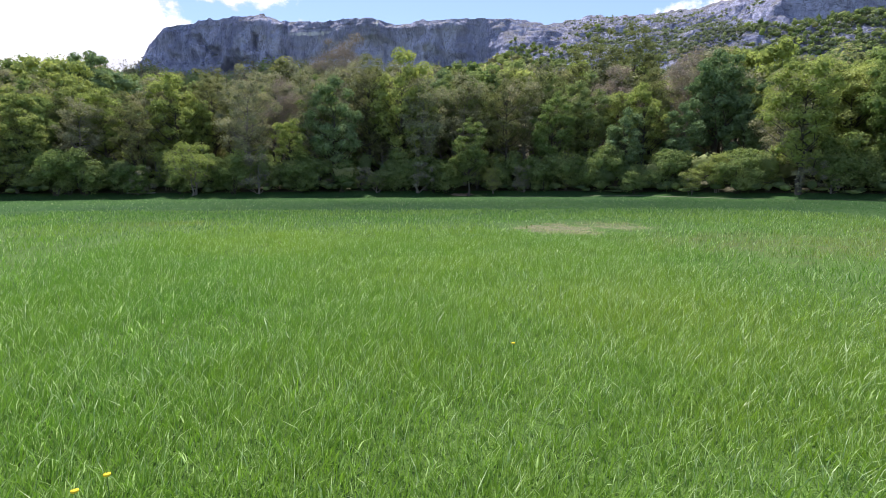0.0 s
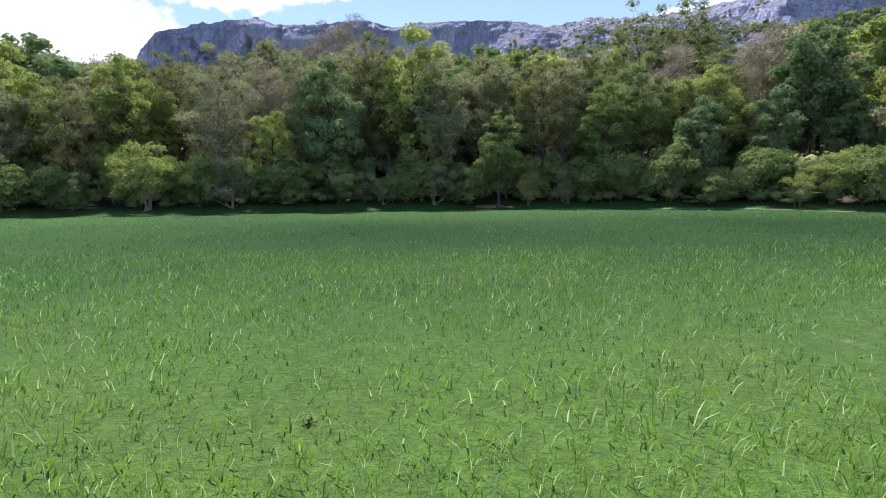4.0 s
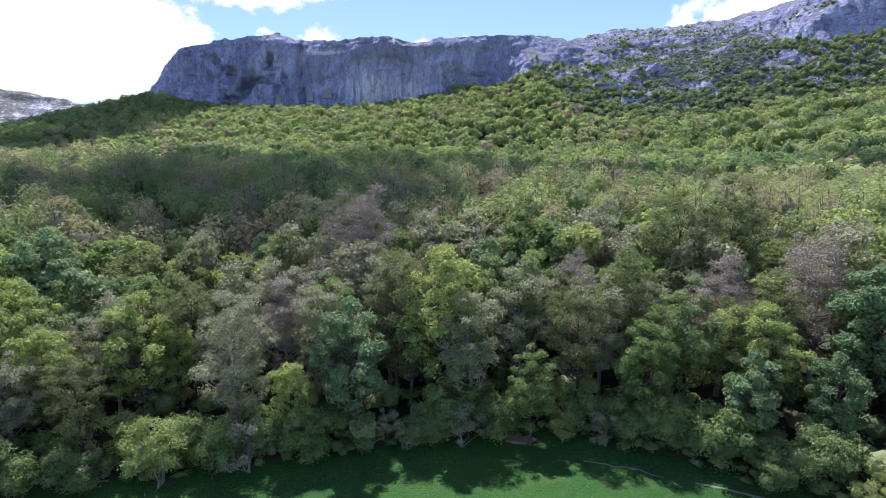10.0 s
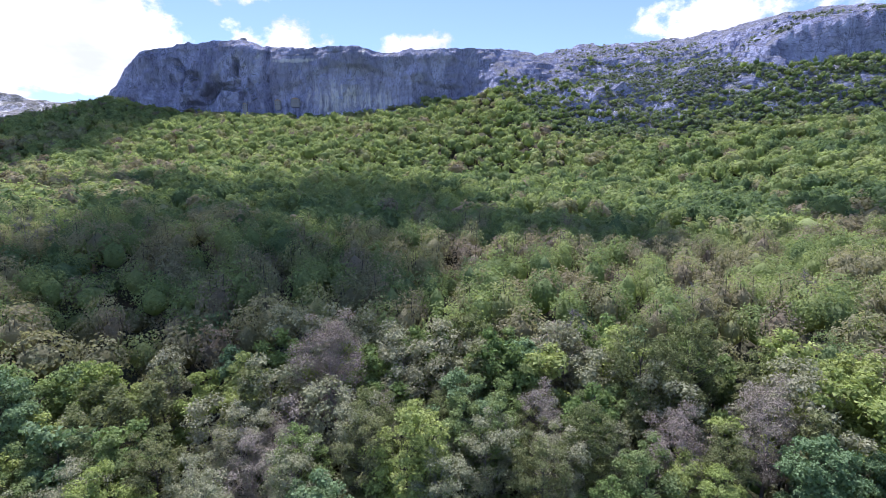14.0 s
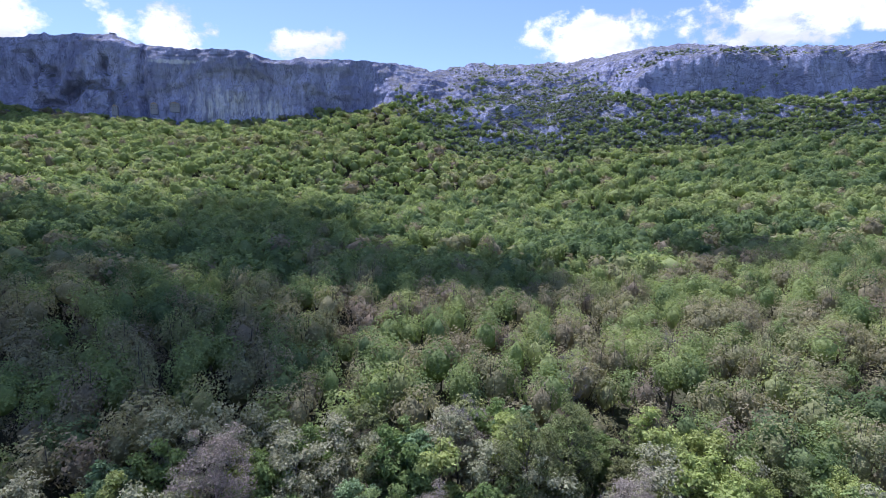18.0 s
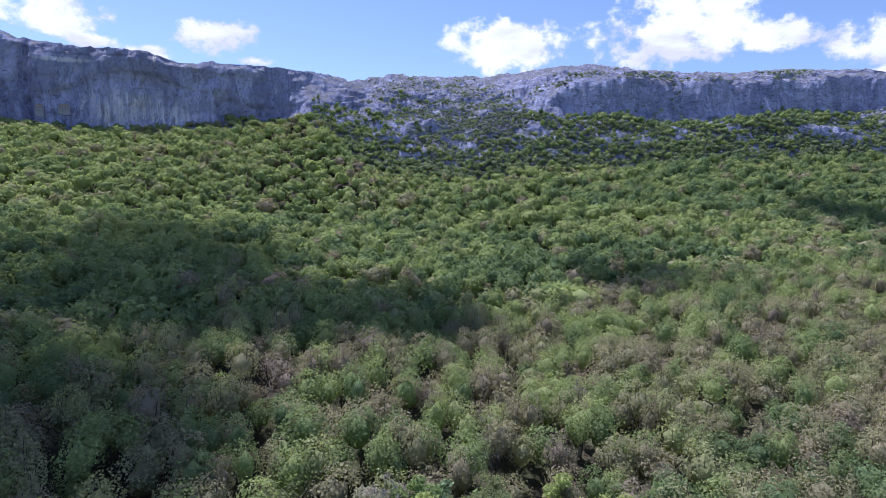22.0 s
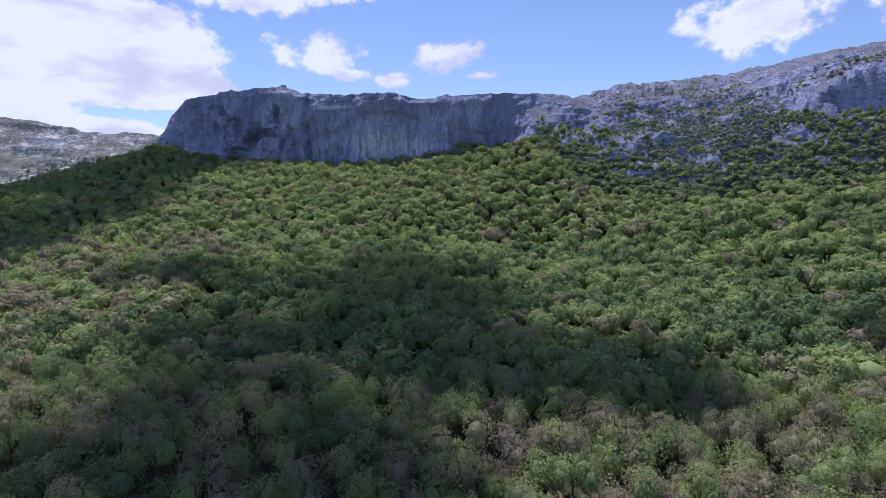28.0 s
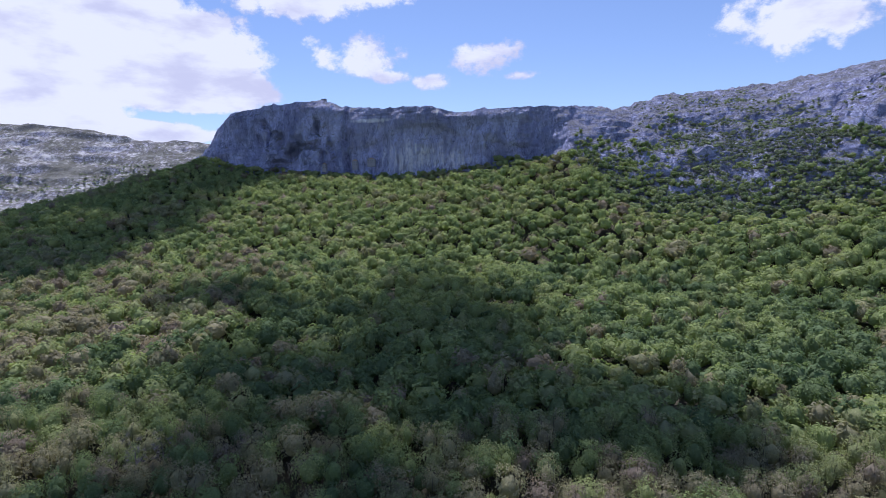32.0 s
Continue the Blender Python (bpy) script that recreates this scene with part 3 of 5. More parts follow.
ground_mesh.polygons.foreach_set("material_index", (np.arange(len(ground_mesh.polygons)) // (n_columns - 1) < 21).astype(np.int32))
tagged(new("ground", ground_mesh), "grassy meadow rising into a dim woodland floor", "ground", kind="structure")

def slope_relief(x, y, z):
    """Broken benches and humps on the rocky slope beside the wall."""
    rough = np.clip((x - 120) / 60, 0, 1)
    up = np.clip((z - along(FOOT, x, 2)) / np.maximum(along(CREST, x, 2) - along(FOOT, x, 2), 1), 0, 1)
    core = np.clip(np.sin(up * np.pi) * 1.8, 0, 1)
    low, high = along(LEDGE, x, 2), along(CREST, x, 2)
    u = np.clip((z - low) / np.maximum(high - low, 1), 0, 1)
    s = np.clip((u - 0.27 - 0.3 * (layered(x / 110, 0 * x, 0 * x, 3, 77) - 0.45)) / 0.10, 0, 1)
    z = z + np.clip((x - 420) / 70, 0, 1) * (high - low) * np.where(z > low, 0.46 * (s * s * (3 - 2 * s) - u), 0)
    bench = z / 34 + 3.6 * layered(x / 120, y / 120, 0 * x, 4, 67) + 0.9 * layered(x / 34, y / 34, 0 * x, 2, 69)
    bench = bench - np.floor(bench)
    z = z + rough * core * 9 * np.clip(2.2 * layered(x / 70, y / 70, 0 * x, 2, 64) - 0.35, 0.1, 1) * (np.clip(bench * 5 - 2, 0, 1) - bench)
    strata = z / 8.5 + 0.006 * x + 2.2 * layered(x / 60, y / 60, 0 * x, 3, 81)
    strata = strata - np.floor(strata)
    z = z + rough * core * 6.0 * np.clip(2.6 * layered(x / 45, y / 45, 0 * x, 2, 85) - 0.6, 0, 1) * (np.clip(strata * 4 - 1.5, 0, 1) - strata)
    return z + rough * (16 * (layered(x / 80, y / 80, 0 * x, 5, 61) - 0.47) + 11 * np.abs(layered(x / 26, y / 26, 0 * x, 4, 71) - 0.47) + 7 * (layered(x / 9, y / 9, 0 * x, 3, 73) - 0.45))


# mountain: the limestone wall and the rocky slopes beside it
mx = np.concatenate([columns(40, -2000, -700)[:-1], columns(5, -700, -540)[:-1], columns(2.0, -540, 190)[:-1], columns(2.5, 190, 900)[:-1], columns(14, 900, 1400)[:-1], columns(60, 1400, 2600)])
ys, zs = profile(mx)
my, mz = [], []
for a, b, count in ((6, 7, 34), (7, 8, 46), (8, 9, 30), (9, 10, 12)):
    for s in range(count):
        my.append(ys[:, a] + (ys[:, b] - ys[:, a]) * s / count)
        mz.append(zs[:, a] + (zs[:, b] - zs[:, a]) * s / count)
my, mz = np.stack(my), np.stack(mz)
my[0] -= 12
mz[0] -= 10
mX = np.broadcast_to(mx, my.shape).copy()
wall = np.clip((170 - mX) / 50, 0, 1) * np.clip((mX + 560) / 40, 0, 1)
height = np.clip((mz - along(FOOT, mX, 2)) / np.maximum(along(CREST, mX, 2) - along(FOOT, mX, 2), 1), 0, 1)
sway = mX + 26 * (layered(mX / 90, 0 * mX + 7, mz / 60, 3, 19) - 0.45)
ribs = layered(sway / 62, 0 * mX, mz / 150, 3, 11) - 0.45
cracks = 1 - np.abs(2 * layered(sway / 30, 0 * mX + 3, mz / 75, 4, 23) - 0.95)
bulges = layered(mX / 34, my / 34, mz / 34, 5, 31) - 0.46
beds = layered(mX / 160, 0 * mX, mz / 10, 3, 43) - 0.45
cleft = np.exp(-((mX + 229 + 5 * np.sin(mz / 30)) / 6.0) ** 2)
headland = np.clip((-225 - mX) / 20, 0, 1)
bend_x, bend_z = 34 * (layered(mX / 26, 0 * mX, mz / 20, 4, 51) - 0.47), 34 * (layered(mX / 22, 0 * mX, mz / 26, 4, 53) - 0.47)
caves = 0 * mX
for cx, cz, wide, high, slant in ((-330, 205, 12, 20, -0.5), (-306, 214, 20, 8, 0.3), (-388, 236, 6, 24, 0.25), (-372, 236, 14, 7, 0.2), (-289, 245, 7, 18, 0.3), (-281, 191, 6, 20, 0.2), (-352, 178, 16, 10, 0.6), (-262, 205, 7, 16, 0)):
    away = (((mX - cx + bend_x) + slant * (mz - cz)) / wide) ** 2 + ((mz - cz + bend_z) / high) ** 2
    caves += 1 / (1 + np.exp(np.clip((away - 0.8) * 3.2, -30, 30)))
overhang = 1 / (1 + np.exp(-np.clip((mz - 236 - 0.03 * mX - 5 * np.sin(mX / 23)) * 0.8, -30, 30)))
arch = 1 / (1 + np.exp(-np.clip((height - 0.52 - 0.22 * np.sin((mX + 180) / 55)) * 50, -30, 30)))
inside = np.clip(np.sin(height * np.pi) * 1.8, 0, 1)
flutes = layered(sway / 15, 0 * mX + 9, mz / 70, 3, 57)
knobs = layered(mX / 36, my / 36, mz / 26, 5, 59) - 0.46
held = np.clip(height * 6, 0, 1) * (1 - 0.45 * np.clip((height - 0.9) * 10, 0, 1))
push = np.clip((mX - 130) / 50, 0, 1) * inside * 44 * knobs + wall * held * (30 * ribs + 11 * (cracks - 0.8) + (17 + 18 * headland) * bulges + 12 * (layered(mX / 13, my / 13, mz / 17, 3, 33) - 0.44) + 3.5 * beds - 15 * cleft - 15 * np.minimum(caves, 1.2) * headland + 2.5 * overhang * (1 - headland) + 13 * (flutes - 0.45) + 6 * arch * (1 - headland))
mz = slope_relief(mX, my, mz)
jag = layered(mX / 11, my / 11, 0 * mX, 3, 87) - 0.45
mz[-44:] += np.clip((height[-44:] - 0.9) * 12, 0, 1) * (6.5 * jag[-44:] + 5 * np.clip(jag[-44:] - 0.12, 0, 1))
mz[-42:] += np.clip(1 - wall, 0.5, 1)[-42:] * 5 * (layered(mX / 18, my / 18, 0 * mX, 4, 83)[-42:] - 0.47)
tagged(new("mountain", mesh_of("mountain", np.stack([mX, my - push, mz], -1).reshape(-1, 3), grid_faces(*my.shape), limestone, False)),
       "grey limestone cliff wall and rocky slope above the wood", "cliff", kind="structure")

# far ridge beyond the wooded shoulder
RIDGE = ((-4200, 430), (-2400, 420), (-1800, 398), (-1515, 376), (-1420, 366), (-1344, 345), (-1172, 322), (-1080, 320), (-999, 314), (-800, 300), (-500, 285), (-200, 240))


def ridge_height(x, y):
    """Broken limestone terraces that rise to an uneven crest."""
    crest = np.interp(x, [p[0] for p in RIDGE], [p[1] for p in RIDGE])
    run = np.clip((y - 1080) / 820, 0, 1)
    z = 20 + (crest - 20) * (0.35 * run + 0.65 * run ** 2.2) - np.clip(y - 1900, 0, None) * 0.15
    grown = np.clip(run * 4, 0, 1)
    tier = z / 38 + 1.6 * layered(x / 260, y / 260, 0 * x, 3, 97) + 0.25 * layered(x / 40, y / 40, 0 * x, 2, 99)
    tier = tier - np.floor(tier)
    z = z + grown * 26 * np.clip(2.4 * layered(x / 120, y / 120, 0 * x, 3, 93) - 0.6, 0.05, 1) * (np.clip(tier * 3.5 - 1.2, 0, 1) - tier)
    return z + grown * (30 * (layered(x / 150, y / 150, 0 * x, 4, 91) - 0.47) + 15 * (layered(x / 32, y / 32, 0 * x, 4, 95) - 0.45))


rX, rY = np.meshgrid(columns(8, -2500, -420), np.concatenate([np.linspace(1080, 1900, 150), np.linspace(1910, 2600, 10)]))
rZ = ridge_height(rX, rY)
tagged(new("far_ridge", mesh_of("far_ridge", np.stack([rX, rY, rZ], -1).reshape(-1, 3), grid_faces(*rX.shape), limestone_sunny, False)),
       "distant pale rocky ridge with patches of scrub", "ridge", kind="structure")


# ---- trees ----
def tubes(p0, p1, r0, r1, sides):
    """Tapered round pieces between pairs of points."""
    p0, p1 = np.asarray(p0, float), np.asarray(p1, float)
    d = p1 - p0
    d /= np.maximum(np.linalg.norm(d, axis=1, keepdims=True), 1e-6)
    helper = np.where(np.abs(d[:, 2:3]) > 0.8, np.array([[1.0, 0, 0]]), np.array([[0, 0, 1.0]]))
    u = np.cross(d, helper)
    u /= np.linalg.norm(u, axis=1, keepdims=True)
    v = np.cross(d, u)
    ang = np.arange(sides) * 2 * np.pi / sides
    ring = u[:, None] * np.cos(ang)[None, :, None] + v[:, None] * np.sin(ang)[None, :, None]
    verts = np.concatenate([p0[:, None] + ring * np.asarray(r0)[:, None, None], p1[:, None] + ring * np.asarray(r1)[:, None, None]], 1)
    i = np.arange(sides)
    q = np.stack([i, (i + 1) % sides, (i + 1) % sides + sides, i + sides], -1)
    faces = (np.arange(len(p0)) * 2 * sides)[:, None, None] + q[None]
    return verts.reshape(-1, 3), faces.reshape(-1, 4)


def unit(v):
    return v / np.maximum(np.linalg.norm(v, axis=-1, keepdims=True), 1e-6)


def sprays(centres, normals, size, gen, loose=0.5):
    """Three-cornered leaf sprays, about square to the given normals."""
    m = len(centres)
    nrm = unit(normals + loose * gen.normal(size=(m, 3)))
    u = unit(np.cross(nrm, gen.normal(size=(m, 3))))
    v = np.cross(nrm, u)
    s = (size * gen.uniform(0.6, 1.35, m))[:, None]
    w = s * gen.uniform(0.5, 0.9, m)[:, None]
    verts = np.stack([centres - u * s * 1.1, centres + u * s * 0.6 + v * w, centres + u * s * 0.6 - v * w], 1)
    return verts.reshape(-1, 3), np.arange(m * 3).reshape(-1, 3)


def ball(level):
    bm = bmesh.new()
    bmesh.ops.create_icosphere(bm, subdivisions=level, radius=1)
    v = np.array([p.co for p in bm.verts])
    f = np.array([[p.index for p in q.verts] for q in bm.faces])
    bm.free()
    return v, f


BALL_COARSE, BALL_FINE = ball(1), ball(2)


def cores(centres, radii, model, squash, seed):
    """The leafy inside of each lobe, uneven and closed."""
    v, f = model
    m = len(centres)
    wob = 0.72 + 0.5 * hashed(np.arange(m)[:, None], np.arange(len(v))[None, :], np.int64(3), seed)
    verts = centres[:, None] + v[None] * (radii[:, None] * wob)[..., None] * np.array([1, 1, squash])
    faces = (np.arange(m) * len(v))[:, None, None] + f[None]
    return verts.reshape(-1, 3), faces.reshape(-1, 3)


def tree_meshes(seed, height, spread, base, count, leaf_size, leaf_mat, bark, lobes=18, twigs=5, lobe_size=0.27, stems=1, hollow=0.5, core=0.0):
    """Trunk with its limbs, and crown, of one tree that stands at the origin."""
    gen = np.random.default_rng(seed)
    mid, half = (height + base) / 2, (height - base) / 2
    centres = []
    while len(centres) < lobes:
        d = unit(gen.normal(size=3))
        d[2] = d[2] * 0.9 + 0.12
        r = gen.uniform(0.45, 0.95)
        c = np.array([d[0] * spread * r, d[1] * spread * r, mid + d[2] * half * r])
        if all(np.linalg.norm((c - o) / (spread, spread, half)) > 0.2 for o in centres) or gen.random() < 0.1:
            centres.append(c)
    centres = np.array(centres)
    radii = lobe_size * spread * gen.uniform(0.65, 1.2, lobes)
    p0, p1, r0, r1 = [], [], [], []
    thick = 0.014 * height + 0.06
    for s in range(stems):
        off = gen.normal(size=2) * (0.35 if stems > 1 else 0)
        lean = gen.normal(size=2) * (spread * (0.28 if stems > 1 else 0.06))
        nodes = 7
        zs = np.linspace(-0.4, base + half * 1.25, nodes)
        spine = np.stack([off[0] + lean[0] * (zs / height) + gen.normal(size=nodes) * 0.14, off[1] + lean[1] * (zs / height) + gen.normal(size=nodes) * 0.14, zs], -1)
        rad = thick * (1 - 0.8 * np.linspace(0, 1, nodes)) * (0.6 if stems > 1 else 1)
        rad[0] *= 1.5
        for k in range(nodes - 1):
            p0.append(spine[k]), p1.append(spine[k + 1]), r0.append(rad[k]), r1.append(rad[k + 1])
        for j in range(s, lobes, stems):
            c = centres[j]
            z = np.clip(c[2] - np.hypot(c[0], c[1]) * gen.uniform(0.5, 1.0), base * 0.45, zs[-1])
            root = np.array([np.interp(z, zs, spine[:, a]) for a in range(3)])
            bend = (root + c) / 2 + gen.normal(size=3) * 0.07 * spread + np.array([0, 0, -0.08 * spread])
            w = np.interp(z, zs, rad) * 0.5
            p0 += [root, bend]
            p1 += [bend, c]
            r0 += [w, w * 0.65]
            r1 += [w * 0.65, w * 0.3]
            for _ in range(max(2, twigs * 18 // lobes)):
                tip = c + unit(gen.normal(size=3) + np.array([0, 0, 0.35])) * radii[j] * gen.uniform(0.7, 1.05)
                knee = (c + tip) / 2 + gen.normal(size=3) * 0.1 * radii[j]
                p0 += [c, knee]
                p1 += [knee, tip]
                r0 += [max(w * 0.28, 0.035), max(w * 0.18, 0.028)]
                r1 += [max(w * 0.18, 0.028), 0.014]
    v, f = tubes(p0, p1, r0, r1, 5)
    trunk = mesh_of("trunk", v, f, bark, True)
    pick = gen.choice(lobes, count, p=radii ** 2 / (radii ** 2).sum())
    d = unit(gen.normal(size=(count, 3)))
    d[:, 2] = np.where(gen.random(count) < 0.65, np.abs(d[:, 2]), d[:, 2])
    r = radii[pick] * (hollow + (1.08 - hollow) * gen.random(count) ** 0.5) * (0.75 + 0.5 * lattice(d[:, 0] * 3 + pick, d[:, 1] * 3, d[:, 2] * 3, seed))
    at = centres[pick] + d * r[:, None] * np.array([1, 1, 0.85])
    away = unit(at - np.array([0, 0, mid - 0.4 * half]))
    v, f = sprays(at, unit(d + 0.6 * away + np.array([0, 0, 0.25])), leaf_size, gen, 0.6)
    if core:
        cv, cf = cores(centres, radii * core, BALL_COARSE, 0.85, seed)
        v, f = np.concatenate([v, cv]), [f, cf + len(v)]
    return trunk, mesh_of("crown", v, f, leaf_mat, True)


KINDS = {}


def plant(kind, label, seeds, **shape):
    KINDS[kind] = (label, [tree_meshes(seed, **shape) for seed in seeds], shape["height"])


def plant_both(kind, label, seeds, count, leaf_size, **shape):
    """A detailed model for the wood's edge and a plainer one for the trees behind it."""
    plant(kind, label, seeds, count=int(count * 2.2), leaf_size=leaf_size * 0.78, **{**shape, "lobes": shape["lobes"] + 22, "lobe_size": 0.235, "core": shape.get("core", 0.0) * 0.85})
    plant(kind + "_behind", label, seeds[:2], count=int(count * 0.5), leaf_size=leaf_size * 1.6, **{**shape, "lobes": 26, "lobe_size": 0.34, "base": 3.0, "twigs": max(3, shape.get("twigs", 5) // 2)})


plant_both("green", "broadleaf tree in fresh mid-green spring leaf", (1, 2, 3), height=22, spread=5.6, base=1.0, count=6000, leaf_size=0.23, leaf_mat=leaf_green, bark=bark_dark, lobes=44, core=0.6)
plant_both("lime", "broadleaf tree in bright yellow-green spring leaf", (11, 12), height=22, spread=5.4, base=1.0, count=4800, leaf_size=0.24, leaf_mat=leaf_lime, bark=bark_dark, lobes=44, core=0.55)
plant_both("grey", "tree in pale grey-green opening bud with twigs showing", (21, 22, 23), height=23, spread=5.2, base=1.8, count=4600, leaf_size=0.18, leaf_mat=leaf_grey, bark=bark_pale, lobes=44, twigs=9, hollow=0.25, core=0.35)
plant_both("olive", "slender tree in thin olive-green leaf", (31, 32), height=24, spread=4.8, base=1.8, count=4800, leaf_size=0.19, leaf_mat=leaf_olive, bark=bark_dark, lobes=44, twigs=7, hollow=0.3, core=0.35)
plant_both("bluegreen", "dense tree in dark blue-green leaf", (41, 42), height=18, spread=4.6, base=1.2, count=5200, leaf_size=0.24, leaf_mat=leaf_blue, bark=bark_dark, lobes=44, core=0.62)
plant_both("russet", "nearly bare tree with pinkish-brown buds and forked limbs", (51, 52), height=21, spread=5.6, base=2.5, count=6500, leaf_size=0.13, leaf_mat=leaf_russet, bark=bark_pink, twigs=26, lobes=40, hollow=0.2)
plant("shrub", "low many-stemmed shrub in green leaf at the wood's edge", (61, 62, 63), height=6, spread=3.0, base=-0.9, count=5200, leaf_size=0.14, leaf_mat=leaf_green, bark=bark_dark, lobes=16, stems=3, lobe_size=0.45, core=0.55)
plant("lime_shrub", "drooping shrub in thin yellow-green leaf", (71, 72), height=8, spread=3.4, base=-0.6, count=6500, leaf_size=0.12, leaf_mat=leaf_lime, bark=bark_pale, lobes=34, stems=4, twigs=10, hollow=0.2, lobe_size=0.33)
plant("pale_shrub", "bare-twigged pale grey shrub at the wood's edge", (81,), height=7, spread=3.2, base=-0.8, count=2600, leaf_size=0.09, leaf_mat=leaf_grey, bark=bark_pale, lobes=16, stems=3, twigs=18, hollow=0.2)


plant("snag", "dead pale leafless tree among the green crowns", (91, 92), height=22, spread=4.5, base=7, count=60, leaf_size=0.08, leaf_mat=leaf_russet, bark=bark_pale, lobes=20, twigs=22, hollow=0.2)


def grow(kind, x, y, tall, wide=None, turn=None):
    label, models, full = KINDS[kind]
    trunk, crown = models[int(rng.integers(len(models)))]
    s = tall / full
    name = "shrub" if "shrub" in kind else "tree"
    tree = tagged(new(name), label, name, "trees of the woodland edge")
    part("trunk", trunk, tree)
    part("crown", crown, tree)
    tree.matrix_basis = pose(x, y, float(ground(x, y)), 0, 0, turn if turn is not None else float(rng.uniform(0, 360))) @ Matrix.Diagonal((wide or s, wide or s, s, 1))
    return tree


# single trees that can be told apart: kind, x, y, height
SINGLE = [("lime", -3, 140, 26), ("russet", -17, 161, 29), ("olive", 38, 155, 31), ("olive", 47, 156, 31), ("russet", 52, 142, 24), ("bluegreen", 44, 126, 13), ("bluegreen", 35, 128, 13),
          ("russet", -26, 143, 20), ("lime", -43, 135, 20), ("lime", -53, 131, 17), ("grey", 1, 137, 22), ("olive", 16, 138, 23), ("bluegreen", -66, 150, 23), ("green", 31, 137, 20),
          ("grey", -11, 147, 24), ("bluegreen", -15, 134, 19), ("lime", -22, 131, 13), ("green", 9, 134, 14), ("bluegreen", 62, 134, 17), ("bluegreen", 53, 124, 12), ("grey", -33, 139, 19),
          ("grey", -29, 148, 22), ("olive", -8, 147, 23), ("green", 24, 134, 17), ("olive", 24, 143, 24), ("grey", 9, 144, 24), ("green", -58, 140, 18), ("grey", -74, 136, 19), ("green", 71, 126, 18),
          # limes beyond x 60: sunlit brightness of the right edge put into leaf colour
          ("lime", 80, 133, 20), ("lime", 69, 117, 17), ("lime", 88, 119, 19), ("lime", 61, 126, 19), ("lime", 75, 111, 16), ("lime", 84, 126, 21), ("lime", 77, 143, 22), ("green", 96, 108, 18), ("lime", 92, 137, 22), ("lime_shrub", -36, 122.5, 8.5), ("pale_shrub", -27, 124.5, 8), ("shrub", -45, 121.5, 5), ("shrub", -20, 127, 5.5), ("pale_shrub", 0, 131, 7), ("shrub", 5, 133, 6),
          ("lime_shrub", 13.4, 131.5, 4.6), ("shrub", 22, 129, 5), ("shrub", 28, 127.5, 5), ("shrub", 34, 124, 5), ("shrub", 41, 120, 6), ("shrub", 49, 115, 6), ("shrub", -7, 130, 4.5),
          ("pale_shrub", -44, 121, 4), ("shrub", -54, 119, 6.5), ("shrub", -64, 114.5, 7), ("shrub", -76, 109, 7), ("shrub", 58, 108, 7), ("shrub", 68, 101, 7), ("pale_shrub", 18.5, 131, 4)]
for kind, x, y, tall in SINGLE:
    grow(kind, x, y + (2.5 if "shrub" in kind else 0.0), tall)

for x, y, tall in ((-128, 247, 27), (-121, 252, 25), (64, 186, 24), (30, 171, 25), (101, 196, 25)):
    grow("snag", x, y, tall)

# undergrowth that closes the wood's edge
for x in np.arange(-96, 92, 2.6):
    x = float(x + rng.uniform(-0.8, 0.8))
    if 6 < x < 11:
        continue
    back = float(rng.uniform(3.4, 8.0))
    grow(("shrub", "shrub", "shrub", "pale_shrub", "shrub", "shrub", "lime_shrub")[int(rng.integers(7))], x, float(along(EDGE, x, 1)) + back, float(rng.uniform(2.6, 5.2)) + 0.3 * back)

taken = [(x, y) for _, x, y, _ in SINGLE]
# trees that stand free to the meadow
SHOWN = [(52, 142), (-26, 143), (-15, 134), (-3, 140), (-43, 135)]
mix = ["green", "grey", "olive", "lime", "russet", "bluegreen"]


def jittered(x0, x1, y0, y1, step, gen):
    a, b = np.meshgrid(np.arange(x0, x1, step), np.arange(y0, y1, step * 0.87))
    a = a + (np.arange(len(b)) % 2)[:, None] * step / 2
    return (a + gen.uniform(-0.36, 0.36, a.shape) * step).ravel(), (b + gen.uniform(-0.36, 0.36, b.shape) * step).ravel()


# the wood's near part: trees of their own
px, py = jittered(-130, 150, 70, 215, 6.4, rng)
ok = (py > along(EDGE, px, 1) + 4.0)
px, py = px[ok], py[ok]
order = np.argsort(np.hypot(px * 0.85, py - 75))
rest_x, rest_y, made = [], [], 0
for k in order:
    x, y = float(px[k]), float(py[k])
    if any((x - a) ** 2 + (y - b) ** 2 < 17 for a, b in taken):
        continue
    if any(y < b and abs(math.atan2(x, y - 70) - math.atan2(a, b - 70)) < 0.045 and b - y < 22 for a, b in SHOWN):
        continue
    if -14 < x < -2 and y < 139:
        continue
    if made < 262:
        # more limes at the sides; on the right their colour stands in for sunlight
        kind = mix[int(rng.choice(6, p=[0.24, 0.18, 0.18, 0.37, 0.0, 0.03] if x < -34 or x > 56 else [0.19, 0.38, 0.21, 0.11, 0.07, 0.04]))]
        grow(kind if y < along(EDGE, x, 1) + 26 else kind + "_behind", x, y, float(rng.uniform(17, 25)) - (3.5 if x < -34 else 0.0))
        made += 1
    else:
        rest_x.append(x), rest_y.append(y)


